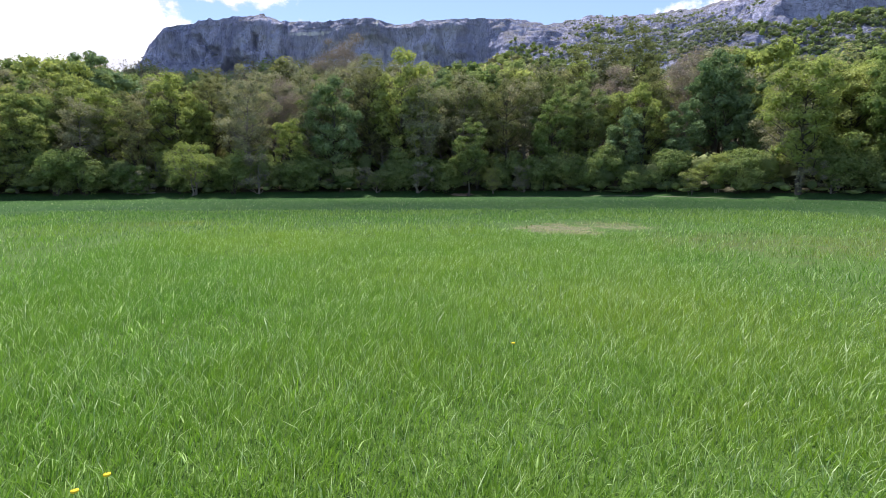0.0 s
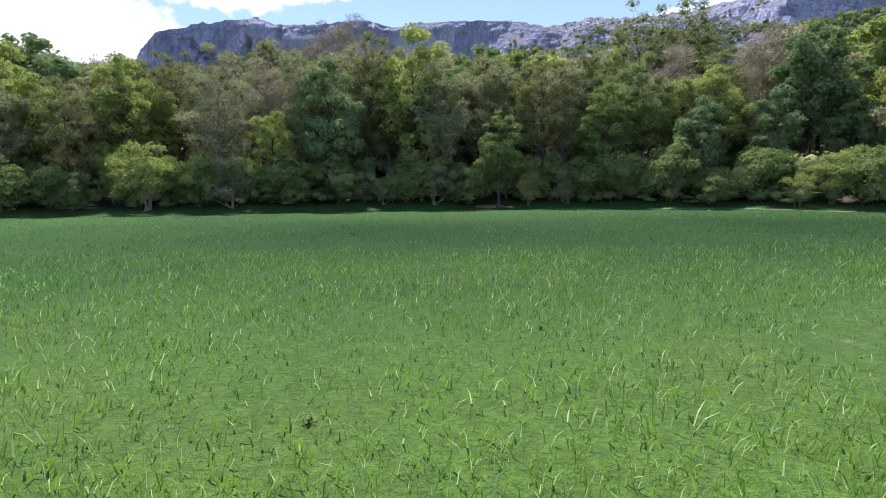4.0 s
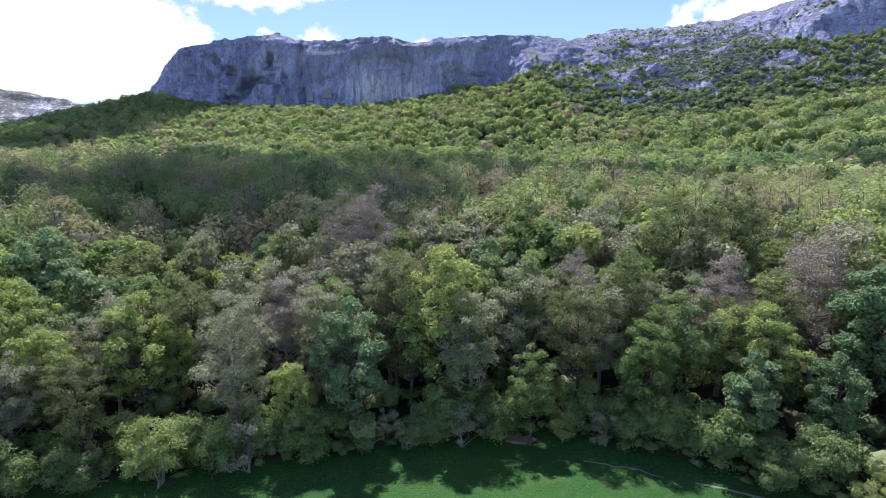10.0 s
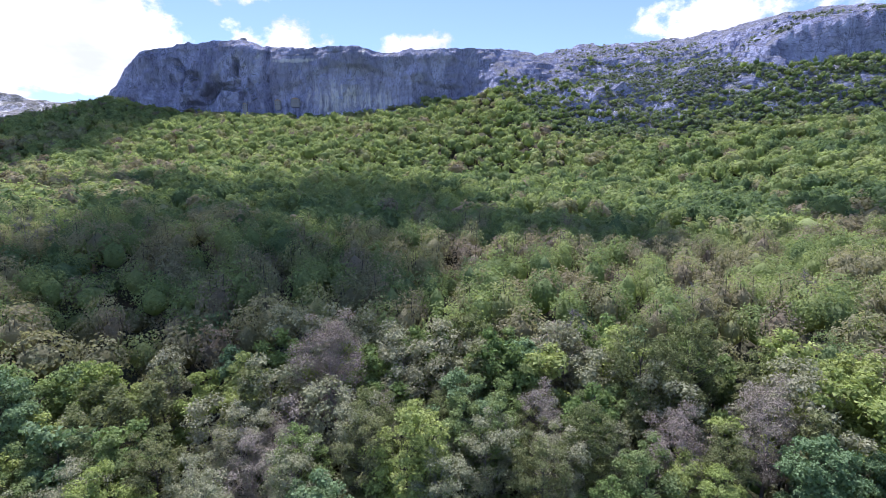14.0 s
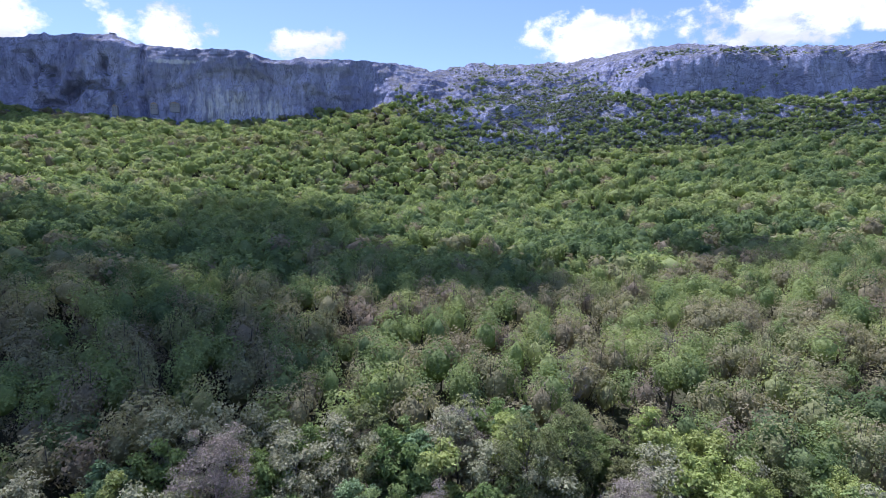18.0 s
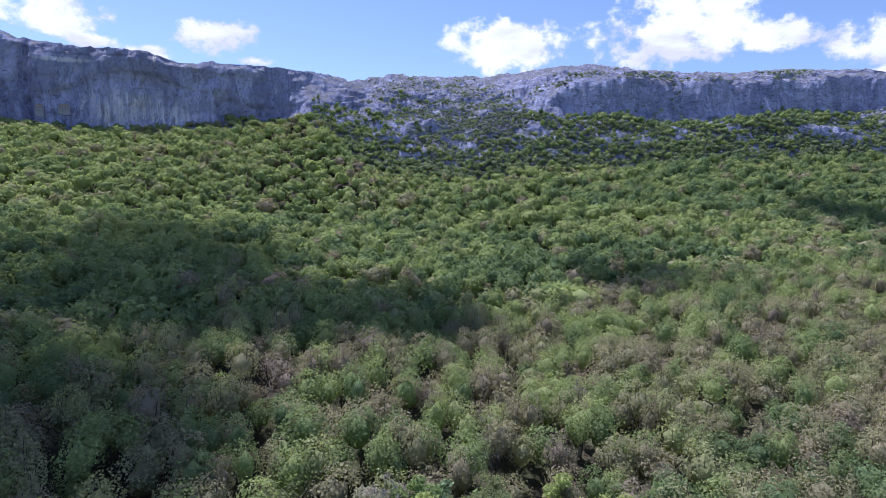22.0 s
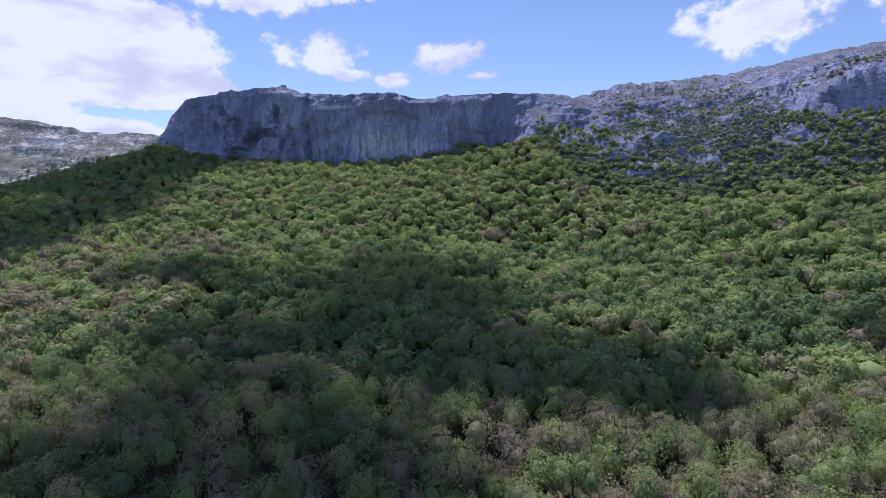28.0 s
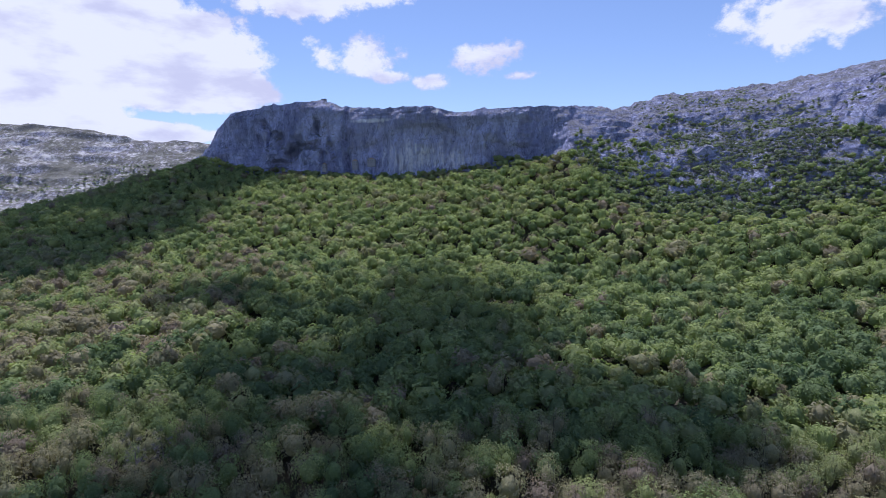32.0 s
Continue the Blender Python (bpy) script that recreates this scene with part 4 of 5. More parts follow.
# ---- the wood beyond ----
def canopy(name, label, x, y, heights, spread, per_tree, leaf_size, tint, model, gen, sink=0.0, foot=None, mat=crown_far, heart=0.78):
    """Many crowns in one mesh, each an uneven leafy dome with sprays of leaves over it."""
    m = len(x)
    half = heights * 0.36
    centre = np.stack([x, y, (ground(x, y) if foot is None else foot) - sink + heights - half], -1)
    stretch = np.stack([spread, spread * gen.uniform(0.75, 1.3, m), half], -1)
    key = gen.uniform(0, 900, m)

    def lump(d):
        k = key[:, None]
        return 0.62 + 0.62 * layered(d[..., 0] * 2.4 + k, d[..., 1] * 2.4 + k * 0.37, d[..., 2] * 2.4, 2, 13)

    clumps = max(9, per_tree // 9)
    dc = unit(gen.normal(size=(m, clumps, 3)))
    dc[..., 2] = np.where(gen.random((m, clumps)) < 0.74, np.abs(dc[..., 2]), dc[..., 2] * 0.6)
    which = gen.integers(0, clumps, (m, per_tree))
    hub = dc[np.arange(m)[:, None], which]
    off = gen.normal(size=(m, per_tree, 3)) * 0.17
    d = unit(hub + off)
    bulge = gen.uniform(0.86, 1.12, (m, clumps))[np.arange(m)[:, None], which]
    reach = lump(d) * bulge * (1.06 - 1.1 * (off ** 2).sum(-1)) * gen.uniform(0.92, 1.06, (m, per_tree))
    at = centre[:, None] + d * reach[..., None] * stretch[:, None]
    s = (leaf_size * spread / 5)[:, None] * np.ones((1, per_tree))
    v, f = sprays(at.reshape(-1, 3), unit(1.9 * off + 1.0 * d + np.array([0, 0, 0.25])).reshape(-1, 3), s.ravel(), gen, 0.3)
    bv, bf = model
    core = np.broadcast_to(bv[None], (m, len(bv), 3))
    cv = centre[:, None] + core * (lump(core) * heart)[..., None] * stretch[:, None]
    cf = ((np.arange(m) * len(bv))[:, None, None] + bf[None]).reshape(-1, 3)
    t = np.concatenate([np.repeat(np.clip(tint[:, None] + gen.normal(size=(m, per_tree)) * 0.035, 0, 1).ravel(), 3), np.repeat(tint, len(bv))])
    return tagged(new(name, mesh_of(name, np.concatenate([v, cv.reshape(-1, 3)]), [f, cf + len(v)], mat, True, tint=t)), label, "woodland", kind="stuff")


def in_view(x, y):
    """The part of the wood that the flight overlooks."""
    return (x > -1.05 * (y - 45) - 35) & (x < np.maximum(0.98 * (y - 38) + 30, 2.2 * (y - 78) + 60))


def kinds_of(x, y, gen):
    """Fresh green up the slope, more grey and brown budding trees low down."""
    low = np.maximum(np.clip((380 - y) / 200, 0, 1), 0.8 * np.clip((-140 - x) / 60, 0, 1) * np.clip((600 - y) / 80, 0, 1))
    drift = layered(x / 70, y / 70, 0 * x, 3, 17)
    fresh = np.clip(0.22 + 0.9 * (drift - 0.45) + gen.normal(size=len(x)) * 0.16, 0.0, 0.55)
    pale = np.clip(gen.normal(0.78, 0.12, len(x)), 0.5, 1)
    return np.where(gen.random(len(x)) < 0.05 + 0.62 * low, pale, fresh)


gen = np.random.default_rng(5)
bx, by = jittered(-110, 110, 66, 185, 4.6, gen)
deep = by - along(EDGE, bx, 1)
ok = (deep > 4.5) & (deep < 42) & ~((np.abs(bx - 8.3) < 3) & (deep < 8))
bx, by = bx[ok], by[ok]
canopy("undergrowth", "dim green bushes and saplings under the trees", bx, by, gen.uniform(2.5, 7.5, len(bx)), gen.uniform(1.6, 3.0, len(bx)), 150, 0.5, np.clip(gen.normal(0.3, 0.25, len(bx)), 0, 0.85), BALL_COARSE, gen, 0.6)

bx, by = jittered(-110, 110, 60, 150, 2.1, gen)
deep = by - along(EDGE, bx, 1)
ok = (deep > 3.6) & (deep < 9.0) & ~((np.abs(bx - 8.3) < 3) & (deep < 8))
bx, by = bx[ok], by[ok]
canopy("brambles", "low dark green brambles along the wood's edge", bx, by, gen.uniform(0.9, 2.8, len(bx)), gen.uniform(0.9, 1.7, len(bx)), 130, 0.36, np.clip(gen.normal(0.12, 0.12, len(bx)), 0, 0.5), BALL_COARSE, gen, 0.25)

rx_, ry_ = np.array(rest_x), np.array(rest_y)
thinned = gen.random(len(rx_)) < 0.62
rx_, ry_ = rx_[thinned], ry_[thinned]
bx, by = jittered(-330, 500, 60, 290, 8.8, gen)
ok = (by > along(EDGE, bx, 1) + 6) & ((by > 216) | (bx < -131) | (bx > 151)) & in_view(bx, by)
bx, by = np.concatenate([rx_, bx[ok]]), np.concatenate([ry_, by[ok]])
near_tall, near_wide, near_tint = gen.uniform(16, 26, len(bx)) - np.where((bx < -50) & (by < 225), 5.0, 0.0), gen.uniform(3.8, 7.4, len(bx)), kinds_of(bx, by, gen)
canopy("near_wood", "broadleaf wood in mixed grey-green and fresh spring leaf", bx, by, near_tall, near_wide, 760, 0.30, near_tint, BALL_COARSE, gen, heart=0.62)


def limbs(x, y, tall, wide, gen):
    """Trunks that fork low and fan out into the crowns, as they show between thin leaves."""
    m, forks = len(x), 9
    z = ground(x, y)
    lean = gen.normal(size=(m, 2)) * 0.5
    foot = np.stack([x, y, z - 0.3], -1)
    fork = np.stack([x + lean[:, 0], y + lean[:, 1], z + tall * gen.uniform(0.28, 0.42, m)], -1)
    a, out = gen.uniform(0, 2 * np.pi, (m, forks)), gen.uniform(0.15, 0.9, (m, forks)) * wide[:, None]
    top = np.stack([x[:, None] + np.cos(a) * out, y[:, None] + np.sin(a) * out, z[:, None] + tall[:, None] * (1.0 - 0.3 * (out / wide[:, None]) ** 2) * gen.uniform(0.86, 1.0, (m, forks))], -1)
    start = np.repeat(fork[:, None], forks, 1)
    bend = (start + top) / 2 + np.stack([np.cos(a) * out * 0.18, np.sin(a) * out * 0.18, 0 * a], -1) + gen.normal(size=(m, forks, 3)) * 0.35
    p0 = np.concatenate([foot, start.reshape(-1, 3), bend.reshape(-1, 3)])
    p1 = np.concatenate([fork, bend.reshape(-1, 3), top.reshape(-1, 3)])
    thick = 0.011 * tall
    r = np.repeat(thick, forks)
    return tubes(p0, p1, np.concatenate([thick * 1.3, r * 0.6, r * 0.42]), np.concatenate([thick * 0.9, r * 0.42, r * 0.14]), 4)


thin = near_tint > 0.5
v, f = limbs(bx[thin], by[thin], near_tall[thin], near_wide[thin], gen)
tagged(new("near_wood_limbs", mesh_of("near_wood_limbs", v, f, bark_dark, True)), "dark trunks and limbs showing through thin spring crowns", "branches", kind="stuff")

bx, by = jittered(-620, 1150, 290, 560, 10.2, gen)
ok = (by < along(FOOT, bx, 1) + 10) & in_view(bx, by)
bx, by = bx[ok], by[ok]
canopy("middle_wood", "rounded crowns of a fresh green spring wood on the slope", bx, by, gen.uniform(13, 26, len(bx)), gen.uniform(4.8, 10.4, len(bx)), 230, 0.58, kinds_of(bx, by, gen), BALL_COARSE, gen)

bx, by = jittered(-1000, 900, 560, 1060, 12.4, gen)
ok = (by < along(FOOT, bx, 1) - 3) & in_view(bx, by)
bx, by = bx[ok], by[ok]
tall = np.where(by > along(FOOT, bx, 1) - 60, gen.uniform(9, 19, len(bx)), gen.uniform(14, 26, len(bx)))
# tint raised: brightness of the sunlit slope is put into the leaf colour
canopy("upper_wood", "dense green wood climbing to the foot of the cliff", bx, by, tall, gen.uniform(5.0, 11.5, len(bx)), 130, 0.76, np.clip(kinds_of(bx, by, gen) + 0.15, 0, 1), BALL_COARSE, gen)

# scrub on the rocky slopes: thick low down and in a strip under the crest, thin between
bx, by = jittered(90, 1000, 440, 960, 4.6, gen)
foot, top = along(FOOT, bx, 1), along(CREST, bx, 1)
share = np.clip((by - foot) / np.maximum(top - foot, 1), 0, 1)
wish = np.interp(share, [0, 0.12, 0.24, 0.36, 0.5, 0.66, 0.8, 1.0], [1.10, 0.85, 0.42, 0.22, 0.28, 0.30, 0.12, 0.0]) + 0.5 * np.clip((300 - bx) / 120, 0, 1) * np.clip((0.75 - share) * 4, 0, 1)
wish = wish + 0.34 * np.clip((460 - bx) / 80, 0, 1) * np.clip((share - 0.15) * 6, 0, 1) * np.clip((0.72 - share) * 6, 0, 1) - 0.4 * np.clip((bx - 400) / 60, 0, 1) * np.clip((share - 0.42) * 8, 0, 1) + 1.7 * (layered(bx / 120, by / 75, 0 * bx, 4, 29) - 0.47)
ok = ((bx > 128) | (share < 0.1)) & (by > foot + 2) & (wish > gen.uniform(0.05, 0.85, len(bx))) & (by < top - 12)
steep = (slope_relief(bx, by + 4, ground(bx, by + 4)) - slope_relief(bx, by - 4, ground(bx, by - 4))) / 8
ok &= (steep < 1.5) | (gen.random(len(bx)) < 0.5)
bx, by, share = bx[ok], by[ok], share[ok]
size = gen.uniform(0.25, 1.0, len(bx)) ** 1.6 * np.interp(share, [0, 0.15, 0.4, 1], [1.5, 1.2, 0.85, 0.5])
shrub_tint = np.clip(0.35 + 2.2 * (layered(bx / 60, by / 60, 0 * bx, 2, 39) - 0.4) + gen.normal(size=len(bx)) * 0.3 + 0.3 * (share < 0.12), 0, 1)
canopy("slope_scrub", "green scrub and small trees clinging to the rocky slope", bx, by, 2 + 8 * size, 1.4 + 3.4 * size, 44, 0.95, shrub_tint, BALL_COARSE, gen, 1.0, slope_relief(bx, by, ground(bx, by)), scrub_leaf, 0.6)

# taller trees that climb from the wood on to the slope
bx, by = jittered(84, 900, 440, 900, 7.2, gen)
foot, top = along(FOOT, bx, 1), along(CREST, bx, 1)
share = np.clip((by - foot) / np.maximum(top - foot, 1), 0, 1)
wish = np.interp(share, [0, 0.12, 0.3, 0.5, 0.75], [1.0, 0.65, 0.3, 0.12, 0.0]) + 0.75 * np.clip((270 - bx) / 110, 0, 1) * np.clip((0.8 - share) * 5, 0, 1) + 1.3 * (layered(bx / 90, by / 60, 0 * bx, 3, 45) - 0.47)
wish = wish + 0.55 * np.clip((bx - 360) / 60, 0, 1) * np.clip((0.34 - share) * 8, 0, 1)
ok = (by > foot - 4) & (wish > gen.uniform(0.3, 0.9, len(bx))) & ((bx > 128) | (share < 0.1)) & ((bx < 400) | (share < 0.36))
bx, by = bx[ok], by[ok]
canopy("slope_trees", "rounded green trees climbing on to the rocky slope", bx, by, gen.uniform(5.5, 14, len(bx)), gen.uniform(2.8, 6.2, len(bx)), 76, 0.8, np.clip(gen.normal(0.2, 0.16, len(bx)), 0, 0.6), BALL_COARSE, gen, 1.2, slope_relief(bx, by, ground(bx, by)))

bx, by = jittered(-1900, -520, 1080, 1760, 13.0, gen)
ok = layered(bx / 130, by / 130, 0 * bx, 3, 37) + np.interp(by, [1080, 1400, 1700], [0.3, 0.0, -0.15]) > gen.uniform(0.3, 0.65, len(bx))
bx, by = bx[ok], by[ok]
size = gen.uniform(0.3, 1.0, len(bx)) ** 1.5
canopy("ridge_scrub", "low dry scrub dotted over the distant ridge", bx, by, 2 + 6 * size, 2.0 + 4.2 * size, 18, 1.6, gen.uniform(0.1, 0.9, len(bx)), BALL_COARSE, gen, 1.0, ridge_height(bx, by), scrub_leaf)


# ---- clouds over the wood ----
def cloud(x, y, z, wide, deep, high, seed, puffs=34):
    """A flat-based heap of white puffs, over the place where its shade falls."""
    g = np.random.default_rng(seed)
    bm = bmesh.new()
    for _ in range(puffs):
        a, r = g.uniform(0, 2 * np.pi), g.uniform(0, 0.85) ** 0.7
        s = g.uniform(0.16, 0.42) * (1.15 - 0.7 * r)
        m = Matrix.Translation((math.cos(a) * r * wide, math.sin(a) * r * deep, g.uniform(0, 0.4) * high)) @ Matrix.Diagonal((s * wide, s * deep * g.uniform(0.7, 1.2), s * high, 1))
        bmesh.ops.create_icosphere(bm, subdivisions=3, radius=1, matrix=m)
    for v in bm.verts:
        v.co += Vector(noise.noise_vector(v.co / 38)) * 17 + Vector(noise.noise_vector(v.co / 13)) * 7
    me = bpy.data.meshes.new("cloud")
    bm.to_mesh(me)
    bm.free()
    me.materials.append(cloud_white)
    ob = tagged(new("cloud", me), "small white fair-weather cloud drifting over the wood", "cloud", "clouds")
    ob.location = (x, y, z)
    return ob


def shade_at(x, y, wide, deep, seed, z=900.0, level=45.0, puffs=34):
    reach = (z - level) / TOWARD_SUN.z
    cloud(x + TOWARD_SUN.x * reach, y + TOWARD_SUN.y * reach, z, wide, deep, 70, seed, puffs)


# over the wood
shade_at(-50, 330, 150, 80, 3)
shade_at(-30, 460, 85, 110, 8)
shade_at(-170, 455, 120, 50, 6, puffs=20)
shade_at(-75, 240, 85, 52, 9)
shade_at(-45, 222, 75, 36, 10, puffs=20)
shade_at(45, 308, 95, 42, 21, puffs=55)
shade_at(-40, 390, 90, 60, 22)
shade_at(232, 322, 50, 44, 33)
shade_at(560, 368, 95, 45, 35)
# over the left shoulder
shade_at(-600, 800, 250, 210, 4)
shade_at(-505, 620, 165, 160, 5)
shade_at(-460, 870, 140, 130, 12)
shade_at(-440, 560, 110, 95, 14)
shade_at(-425, 710, 90, 100, 15)
shade_at(-372, 865, 95, 95, 16)
shade_at(-392, 690, 85, 90, 17)
# over the meadow
shade_at(13, 103, 44, 15, 51, 1900.0, 0.0, 16)


# ---- meadow grass ----
def blades(x, y, tall, wide, gen):
    """Bent grass blades of two pieces each."""
    m = len(x)
    z = ground(x, y)
    a = gen.uniform(0, 2 * np.pi, m)
    lean_a = gen.normal(0.6, 1.7, m)
    lean = tall * gen.uniform(0.15, 1.15, m)
    side = np.stack([np.cos(a), np.sin(a), 0 * a], -1) * (wide * gen.uniform(0.6, 1.3, m))[:, None]
    foot = np.stack([x, y, z - 0.01], -1)
    bow = np.stack([np.cos(lean_a), np.sin(lean_a), 0 * a], -1)
    knee = foot + bow * (lean * 0.35)[:, None] + np.array([0, 0, 1]) * (tall * 0.6)[:, None]
    tip = foot + bow * lean[:, None] + np.array([0, 0, 1]) * tall[:, None]
    verts = np.stack([foot - side, foot + side, knee + side * 0.8, knee - side * 0.8, tip], 1)
    first = (np.arange(m) * 5)[:, None]
    return verts.reshape(-1, 3), [first + np.array([[0, 1, 2, 3]]), first + np.array([[3, 2, 4]])]


def meadow_part(name, x0, x1, y0, y1, count, tall, wide, gen):
    x, y = gen.uniform(x0, x1, count), gen.uniform(y0, y1, count)
    clump = layered(x / 1.6, y / 1.6, 0 * x, 3, 3)
    bare = ((x - 8.6) / 3.6) ** 2 + ((y - 65.2) / 4.2) ** 2 + 2.2 * (layered(x / 2, y / 2, 0 * x, 3, 8) - 0.45)
    keep = (y < along(EDGE, x, 1) + 1) & (clump + gen.uniform(-0.3, 0.3, count) > 0.2) & ((bare > 1.15) | (gen.random(count) < 0.4)) & (np.minimum(np.minimum(x - x0, x1 - x) / 4, (y1 - y) / 6) > gen.random(count))
    x, y, clump, bare = x[keep], y[keep], clump[keep], bare[keep]
    h = tall * gen.uniform(0.55, 1.25, len(x)) * (0.6 + 0.9 * clump) * np.clip(0.35 + 0.3 * bare, 0.35, 1)
    return blades(x, y, h, wide, gen)


gen = np.random.default_rng(9)
near = meadow_part("a", -11, 11, 39.5, 64, 290000, 0.20, 0.0046, gen)
front = meadow_part("d", -8, 8, 36.5, 52, 170000, 0.20, 0.0042, gen)
wider = meadow_part("b", -30, 30, 42, 84, 110000, 0.22, 0.0095, gen)
far = meadow_part("c", -70, 70, 60, 132, 95000, 0.12, 0.013, gen)
tagged(new("grass_near", mesh_of("grass_near", *near, grass_blade)), "lush green meadow grass with bent blades", "grass", kind="stuff")
tagged(new("grass_front", mesh_of("grass_front", *front, grass_blade)), "thick lush meadow grass close by", "grass", kind="stuff")
tagged(new("grass_middle", mesh_of("grass_middle", *wider, grass_blade)), "lush green meadow grass farther out", "grass", kind="stuff")
tagged(new("grass_far", mesh_of("grass_far", *far, grass_short_dim)), "short green grass towards the wood", "grass", kind="stuff")


# ---- small things at the wood's edge and on the cliff ----
def strip(name, points, wide, lift, mat, label, category):
    """A narrow trodden way that follows the ground."""
    pts = np.array(points, float)
    t = np.linspace(0, len(pts) - 1, 160)
    x, y = np.interp(t, np.arange(len(pts)), pts[:, 0]), np.interp(t, np.arange(len(pts)), pts[:, 1])
    x, y = x + 0.9 * (layered(t * 1.7, 0 * t, 0 * t, 3, 4) - 0.45), y + 1.1 * (layered(t * 1.7, 0 * t + 5, 0 * t, 3, 6) - 0.45)
    dx, dy = np.gradient(x), np.gradient(y)
    k = np.hypot(dx, dy)
    half = wide / 2 * (0.25 + 1.3 * layered(t * 9, 0 * t, 0 * t, 2, 2))
    rows = []
    for s, drop in ((-1.0, -0.05), (-0.75, 0.0), (0.75, 0.0), (1.0, -0.05)):
        a, b = x - dy / k * half * s, y + dx / k * half * s
        rows.append(np.stack([a, b, ground(a, b) + lift + drop], -1))
    return tagged(new(name, mesh_of(name, np.stack(rows).reshape(-1, 3), grid_faces(4, 160), mat, True)), label, category, kind="structure")


strip("footpath", [(15, 130), (18, 128.8), (22, 127), (30, 123), (36, 118.8), (40, 115.5), (48, 109), (60, 100)], 0.42, 0.02, pale_gravel, "narrow pale trodden footpath along the wood's edge", "path")


def earth_bank():
    bm = bmesh.new()
    bmesh.ops.create_icosphere(bm, subdivisions=4, radius=1, matrix=Matrix.Diagonal((3.0, 1.8, 0.34, 1)))
    for v in bm.verts:
        v.co += Vector(noise.noise_vector(v.co * 0.9)) * 0.22 + Vector(noise.noise_vector(v.co * 3.1)) * 0.07
    me = bpy.data.meshes.new("earth_bank")
    bm.to_mesh(me)
    bm.free()
    me.materials.append(bare_earth)
    ob = tagged(new("earth_bank", me), "bare brown earth bank under the trees", "earth bank", kind="structure")
    ob.location = (8.2, 136.2, float(ground(8.2, 136.2)))


earth_bank()


def box(name, parent, mat, low, high, label=""):
    bm = bmesh.new()
    size = Vector(high) - Vector(low)
    bmesh.ops.create_cube(bm, size=1, matrix=Matrix.Translation((Vector(low) + Vector(high)) / 2) @ Matrix.Diagonal((*size, 1)))
    bmesh.ops.bevel(bm, geom=bm.edges[:], offset=0.06, segments=1, affect="EDGES")
    me = bpy.data.meshes.new(name)
    bm.to_mesh(me)
    bm.free()
    me.materials.append(mat)
    return part(name, me, parent, label)


def gable(name, parent, mat, wide, deep, foot, rise):
    bm = bmesh.new()
    w, d = wide / 2 + 0.3, deep / 2 + 0.3
    ring = [[bm.verts.new((x, y, z)) for x, z in ((-w, foot), (w, foot), (0, foot + rise))] for y in (-d, d)]
    bm.faces.new(ring[0])
    bm.faces.new(ring[1][::-1])
    for a in range(3):
        b = (a + 1) % 3
        bm.faces.new((ring[0][b], ring[0][a], ring[1][a], ring[1][b]))
    me = bpy.data.meshes.new(name)
    bm.to_mesh(me)
    bm.free()
    me.materials.append(mat)
    return part(name, me, parent)


def building(name, label, category, x, y, z, wide, deep, tall, floors, bays, turn=0.0, roof=True):
    ob = tagged(new(name), label, category)
    ob.matrix_basis = pose(x, y, z, 0, 0, turn)
    box("wall", ob, masonry, (-wide / 2, -deep / 2, -6), (wide / 2, deep / 2, tall))
    if roof:
        gable("roof", ob, roof_tile, wide, deep, tall, 0.3 * wide if wide < 10 else 2.4)
    for i in range(floors):
        for j in range(bays):
            cx, cz = (j + 0.5) / bays * wide - wide / 2, (i + 0.45) / floors * tall
            box("window", ob, dark_opening, (cx - 0.4, -deep / 2 - 0.08, cz - 0.65), (cx + 0.4, -deep / 2 + 0.3, cz + 0.65))
    return ob


building("chapel", "small square stone chapel on the cliff top", "chapel", -279, 1004, 292, 8, 7, 3.4, 1, 2, 0.0, False)
building("shrine_house", "pale stone shrine building against the cliff wall", "building", -208, 926, 175, 9, 7, 8, 2, 3)
building("shrine_house", "pale stone guest building beside the cliff wall", "building", -180, 922, 179, 13, 7, 6, 2, 4)
building("shrine_house", "small pale stone annex at the cliff's foot", "building", -262, 938, 172, 7, 6, 7, 2, 2)


# ---- weeds and a few flowers in the meadow, a log under the trees ----
def weed_mesh(seed):
    """A rosette of broad upright leaves."""
    g = np.random.default_rng(seed)
    verts, faces = [], []
    for k in range(16):
        a, out, up = g.uniform(0, 2 * np.pi), g.uniform(0.08, 0.26), g.uniform(0.12, 0.34)
        d, side = np.array([np.cos(a), np.sin(a), 0]), np.array([-np.sin(a), np.cos(a), 0])
        w = g.uniform(0.025, 0.05)
        base = len(verts)
        for t, s, lift in ((0.05, 0.3, 0), (0.35, 1.0, 0.55), (0.7, 0.9, 0.95), (1.0, 0.1, 0.85)):
            p = d * out * t + np.array([0, 0, up * lift])
            verts += [p - side * w * s, p + side * w * s]
        faces += [[base + 2 * j, base + 2 * j + 1, base + 2 * j + 3, base + 2 * j + 2] for j in range(3)]
    return mesh_of("leaves", np.array(verts), np.array(faces), leaf_green, True)


weeds = [weed_mesh(s) for s in (1, 2, 3)]
spots = np.random.default_rng(21)
for k in range(18):
    x, y = float(spots.uniform(-9, 12)), float(spots.uniform(54, 76))
    weed = tagged(new("meadow_weed"), "dark green broad-leaved weed in the meadow grass", "weed", "weeds in the meadow")
    part("leaf_rosette", weeds[k % 3], weed)
    s = float(spots.uniform(0.3, 0.55))
    weed.matrix_basis = pose(x, y, float(ground(x, y)) - 0.01, 0, 0, float(spots.uniform(0, 360))) @ Matrix.Diagonal((s, s, s, 1))

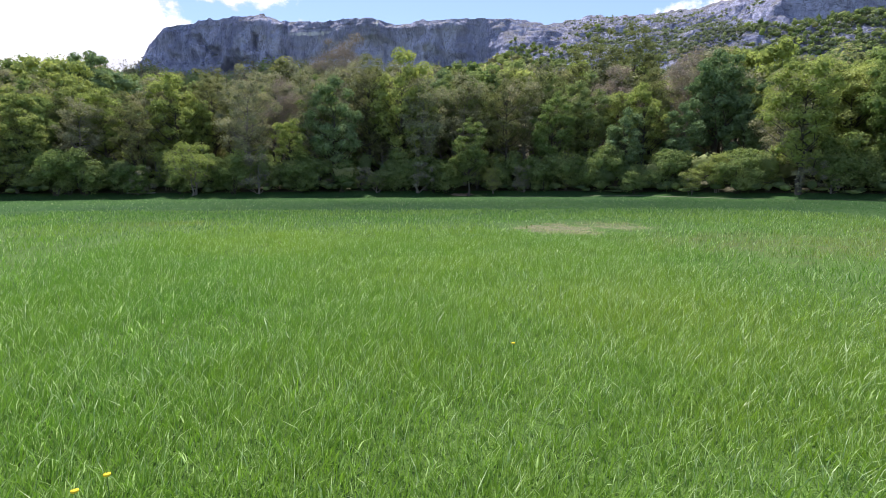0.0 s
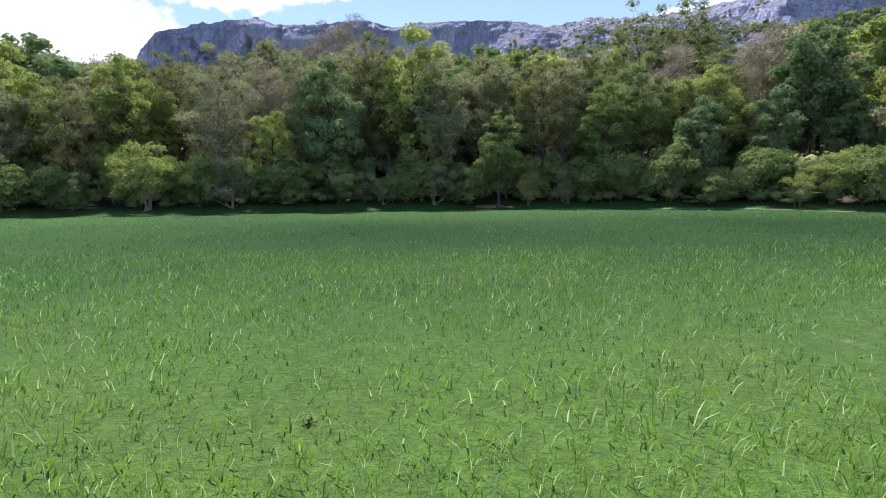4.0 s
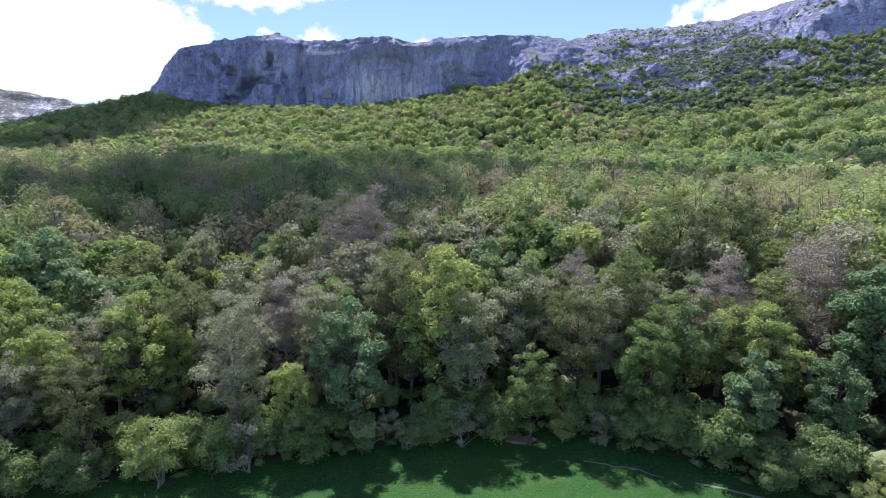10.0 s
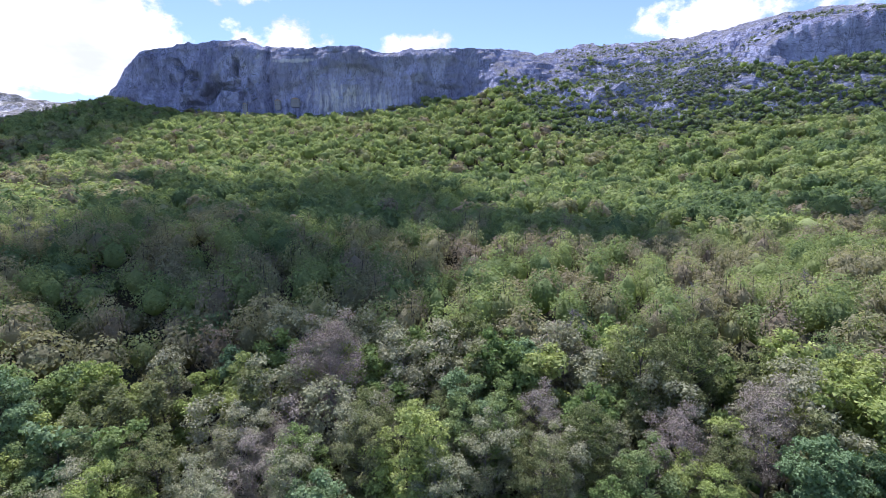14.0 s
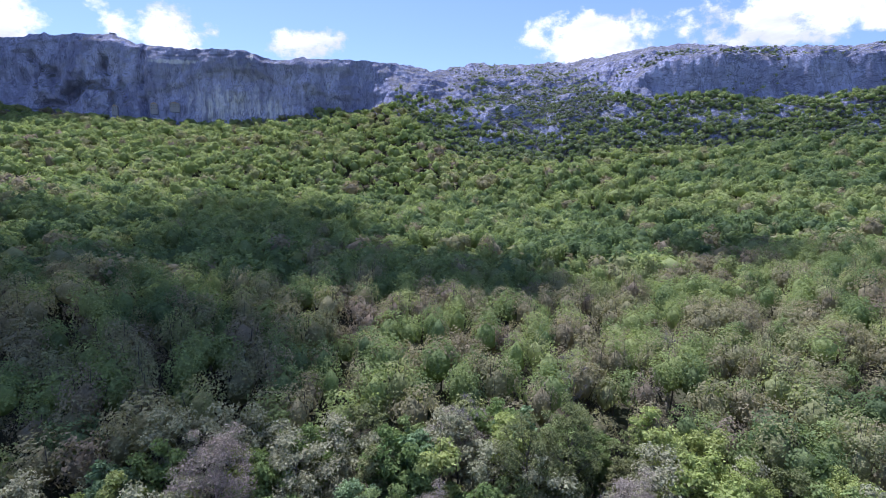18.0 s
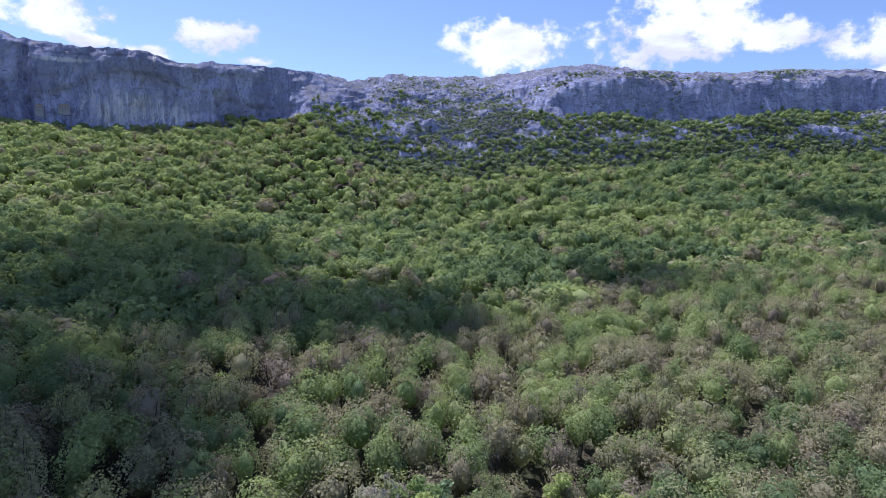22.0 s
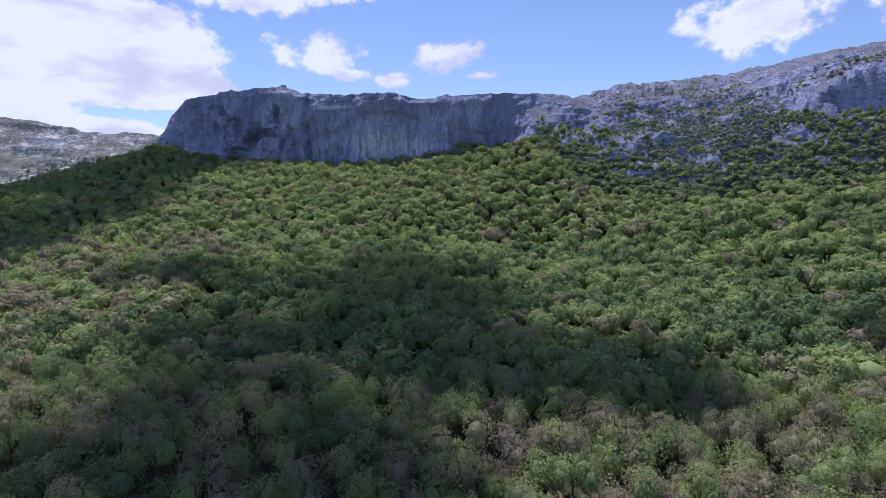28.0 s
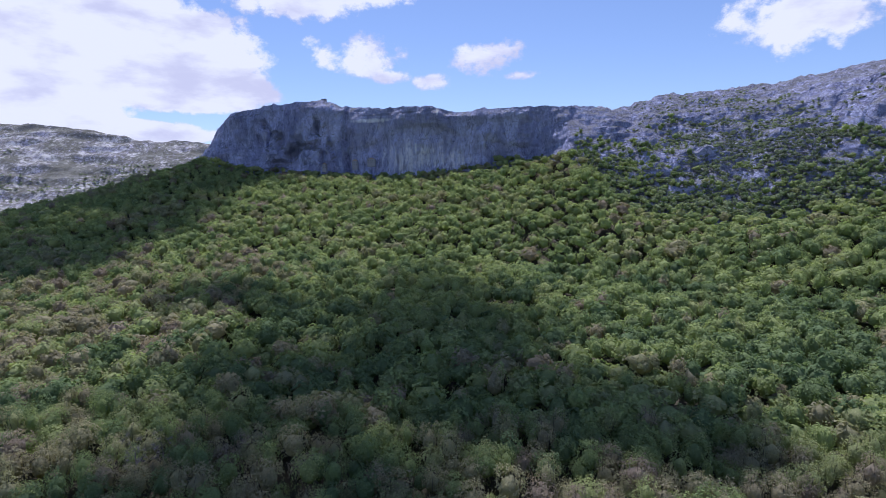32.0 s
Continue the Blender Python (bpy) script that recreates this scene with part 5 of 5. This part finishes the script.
petal = material("petal", lambda n: surface(n, (0.75, 0.55, 0.03, 1), 0.8))
stalk_green = material("stalk_green", lambda n: surface(n, (0.12, 0.2, 0.05, 1), 0.9))
stem_v, stem_f = tubes([(0, 0, 0), (0.01, 0, 0.14)], [(0.01, 0, 0.14), (0.0, 0.01, 0.27)], [0.004, 0.0035], [0.0035, 0.003], 5)
stem_mesh = mesh_of("stem", stem_v, stem_f, stalk_green, True)
ring = np.arange(18) * 2 * np.pi / 18
head_v = np.concatenate([[(0, 0.01, 0.285)]] + [[(0.026 * math.cos(a), 0.01 + 0.026 * math.sin(a), 0.272 + 0.012 * (k % 2)), (0.012 * math.cos(a), 0.01 + 0.012 * math.sin(a), 0.26)] for k, a in enumerate(ring)])
head_f = np.array([[0, 1 + 2 * k, 1 + 2 * ((k + 1) % 18)] for k in range(18)] + [[1 + 2 * k, 2 + 2 * k, 1 + 2 * ((k + 1) % 18)] for k in range(18)])
head_mesh = mesh_of("flower_head", head_v, head_f, petal, True)
for x, y in ((-1.35, 41.9), (-1.25, 42.1), (2.2, 45.1)):
    flower = tagged(new("dandelion"), "small yellow dandelion in the grass", "flower", "dandelions")
    part("stem", stem_mesh, flower)
    part("flower_head", head_mesh, flower)
    flower.location = (x, y, float(ground(x, y)))


def fallen_log(x, y, turn, length, radius):
    log = tagged(new("fallen_log"), "pale weathered log lying under the trees", "log")
    t = np.linspace(0, 1, 8)
    spine = np.stack([t * length, 0.12 * np.sin(t * 4), radius * (1.0 + 0.12 * np.sin(t * 7))], -1)
    r = radius * (1 - 0.35 * t)
    v, f = tubes(spine[:-1], spine[1:], r[:-1], r[1:], 10)
    part("trunk", mesh_of("trunk", v, f, bark_pale, True), log)
    for k, away in ((3, (0.3, 0.5, 0.45)), (5, (0.4, -0.4, 0.5))):
        v, f = tubes([spine[k]], [spine[k] + away], [0.045], [0.018], 6)
        part("branch_stub", mesh_of("branch_stub", v, f, bark_pale, True), log)
    log.matrix_basis = pose(x, y, float(ground(x, y)) - 0.03, 0, 0, turn)


fallen_log(-46.5, 124.5, 12, 4.2, 0.17)
fallen_log(-37.0, 121.8, 70, 2.6, 0.09)
fallen_log(10.2, 134.4, -25, 2.8, 0.12)
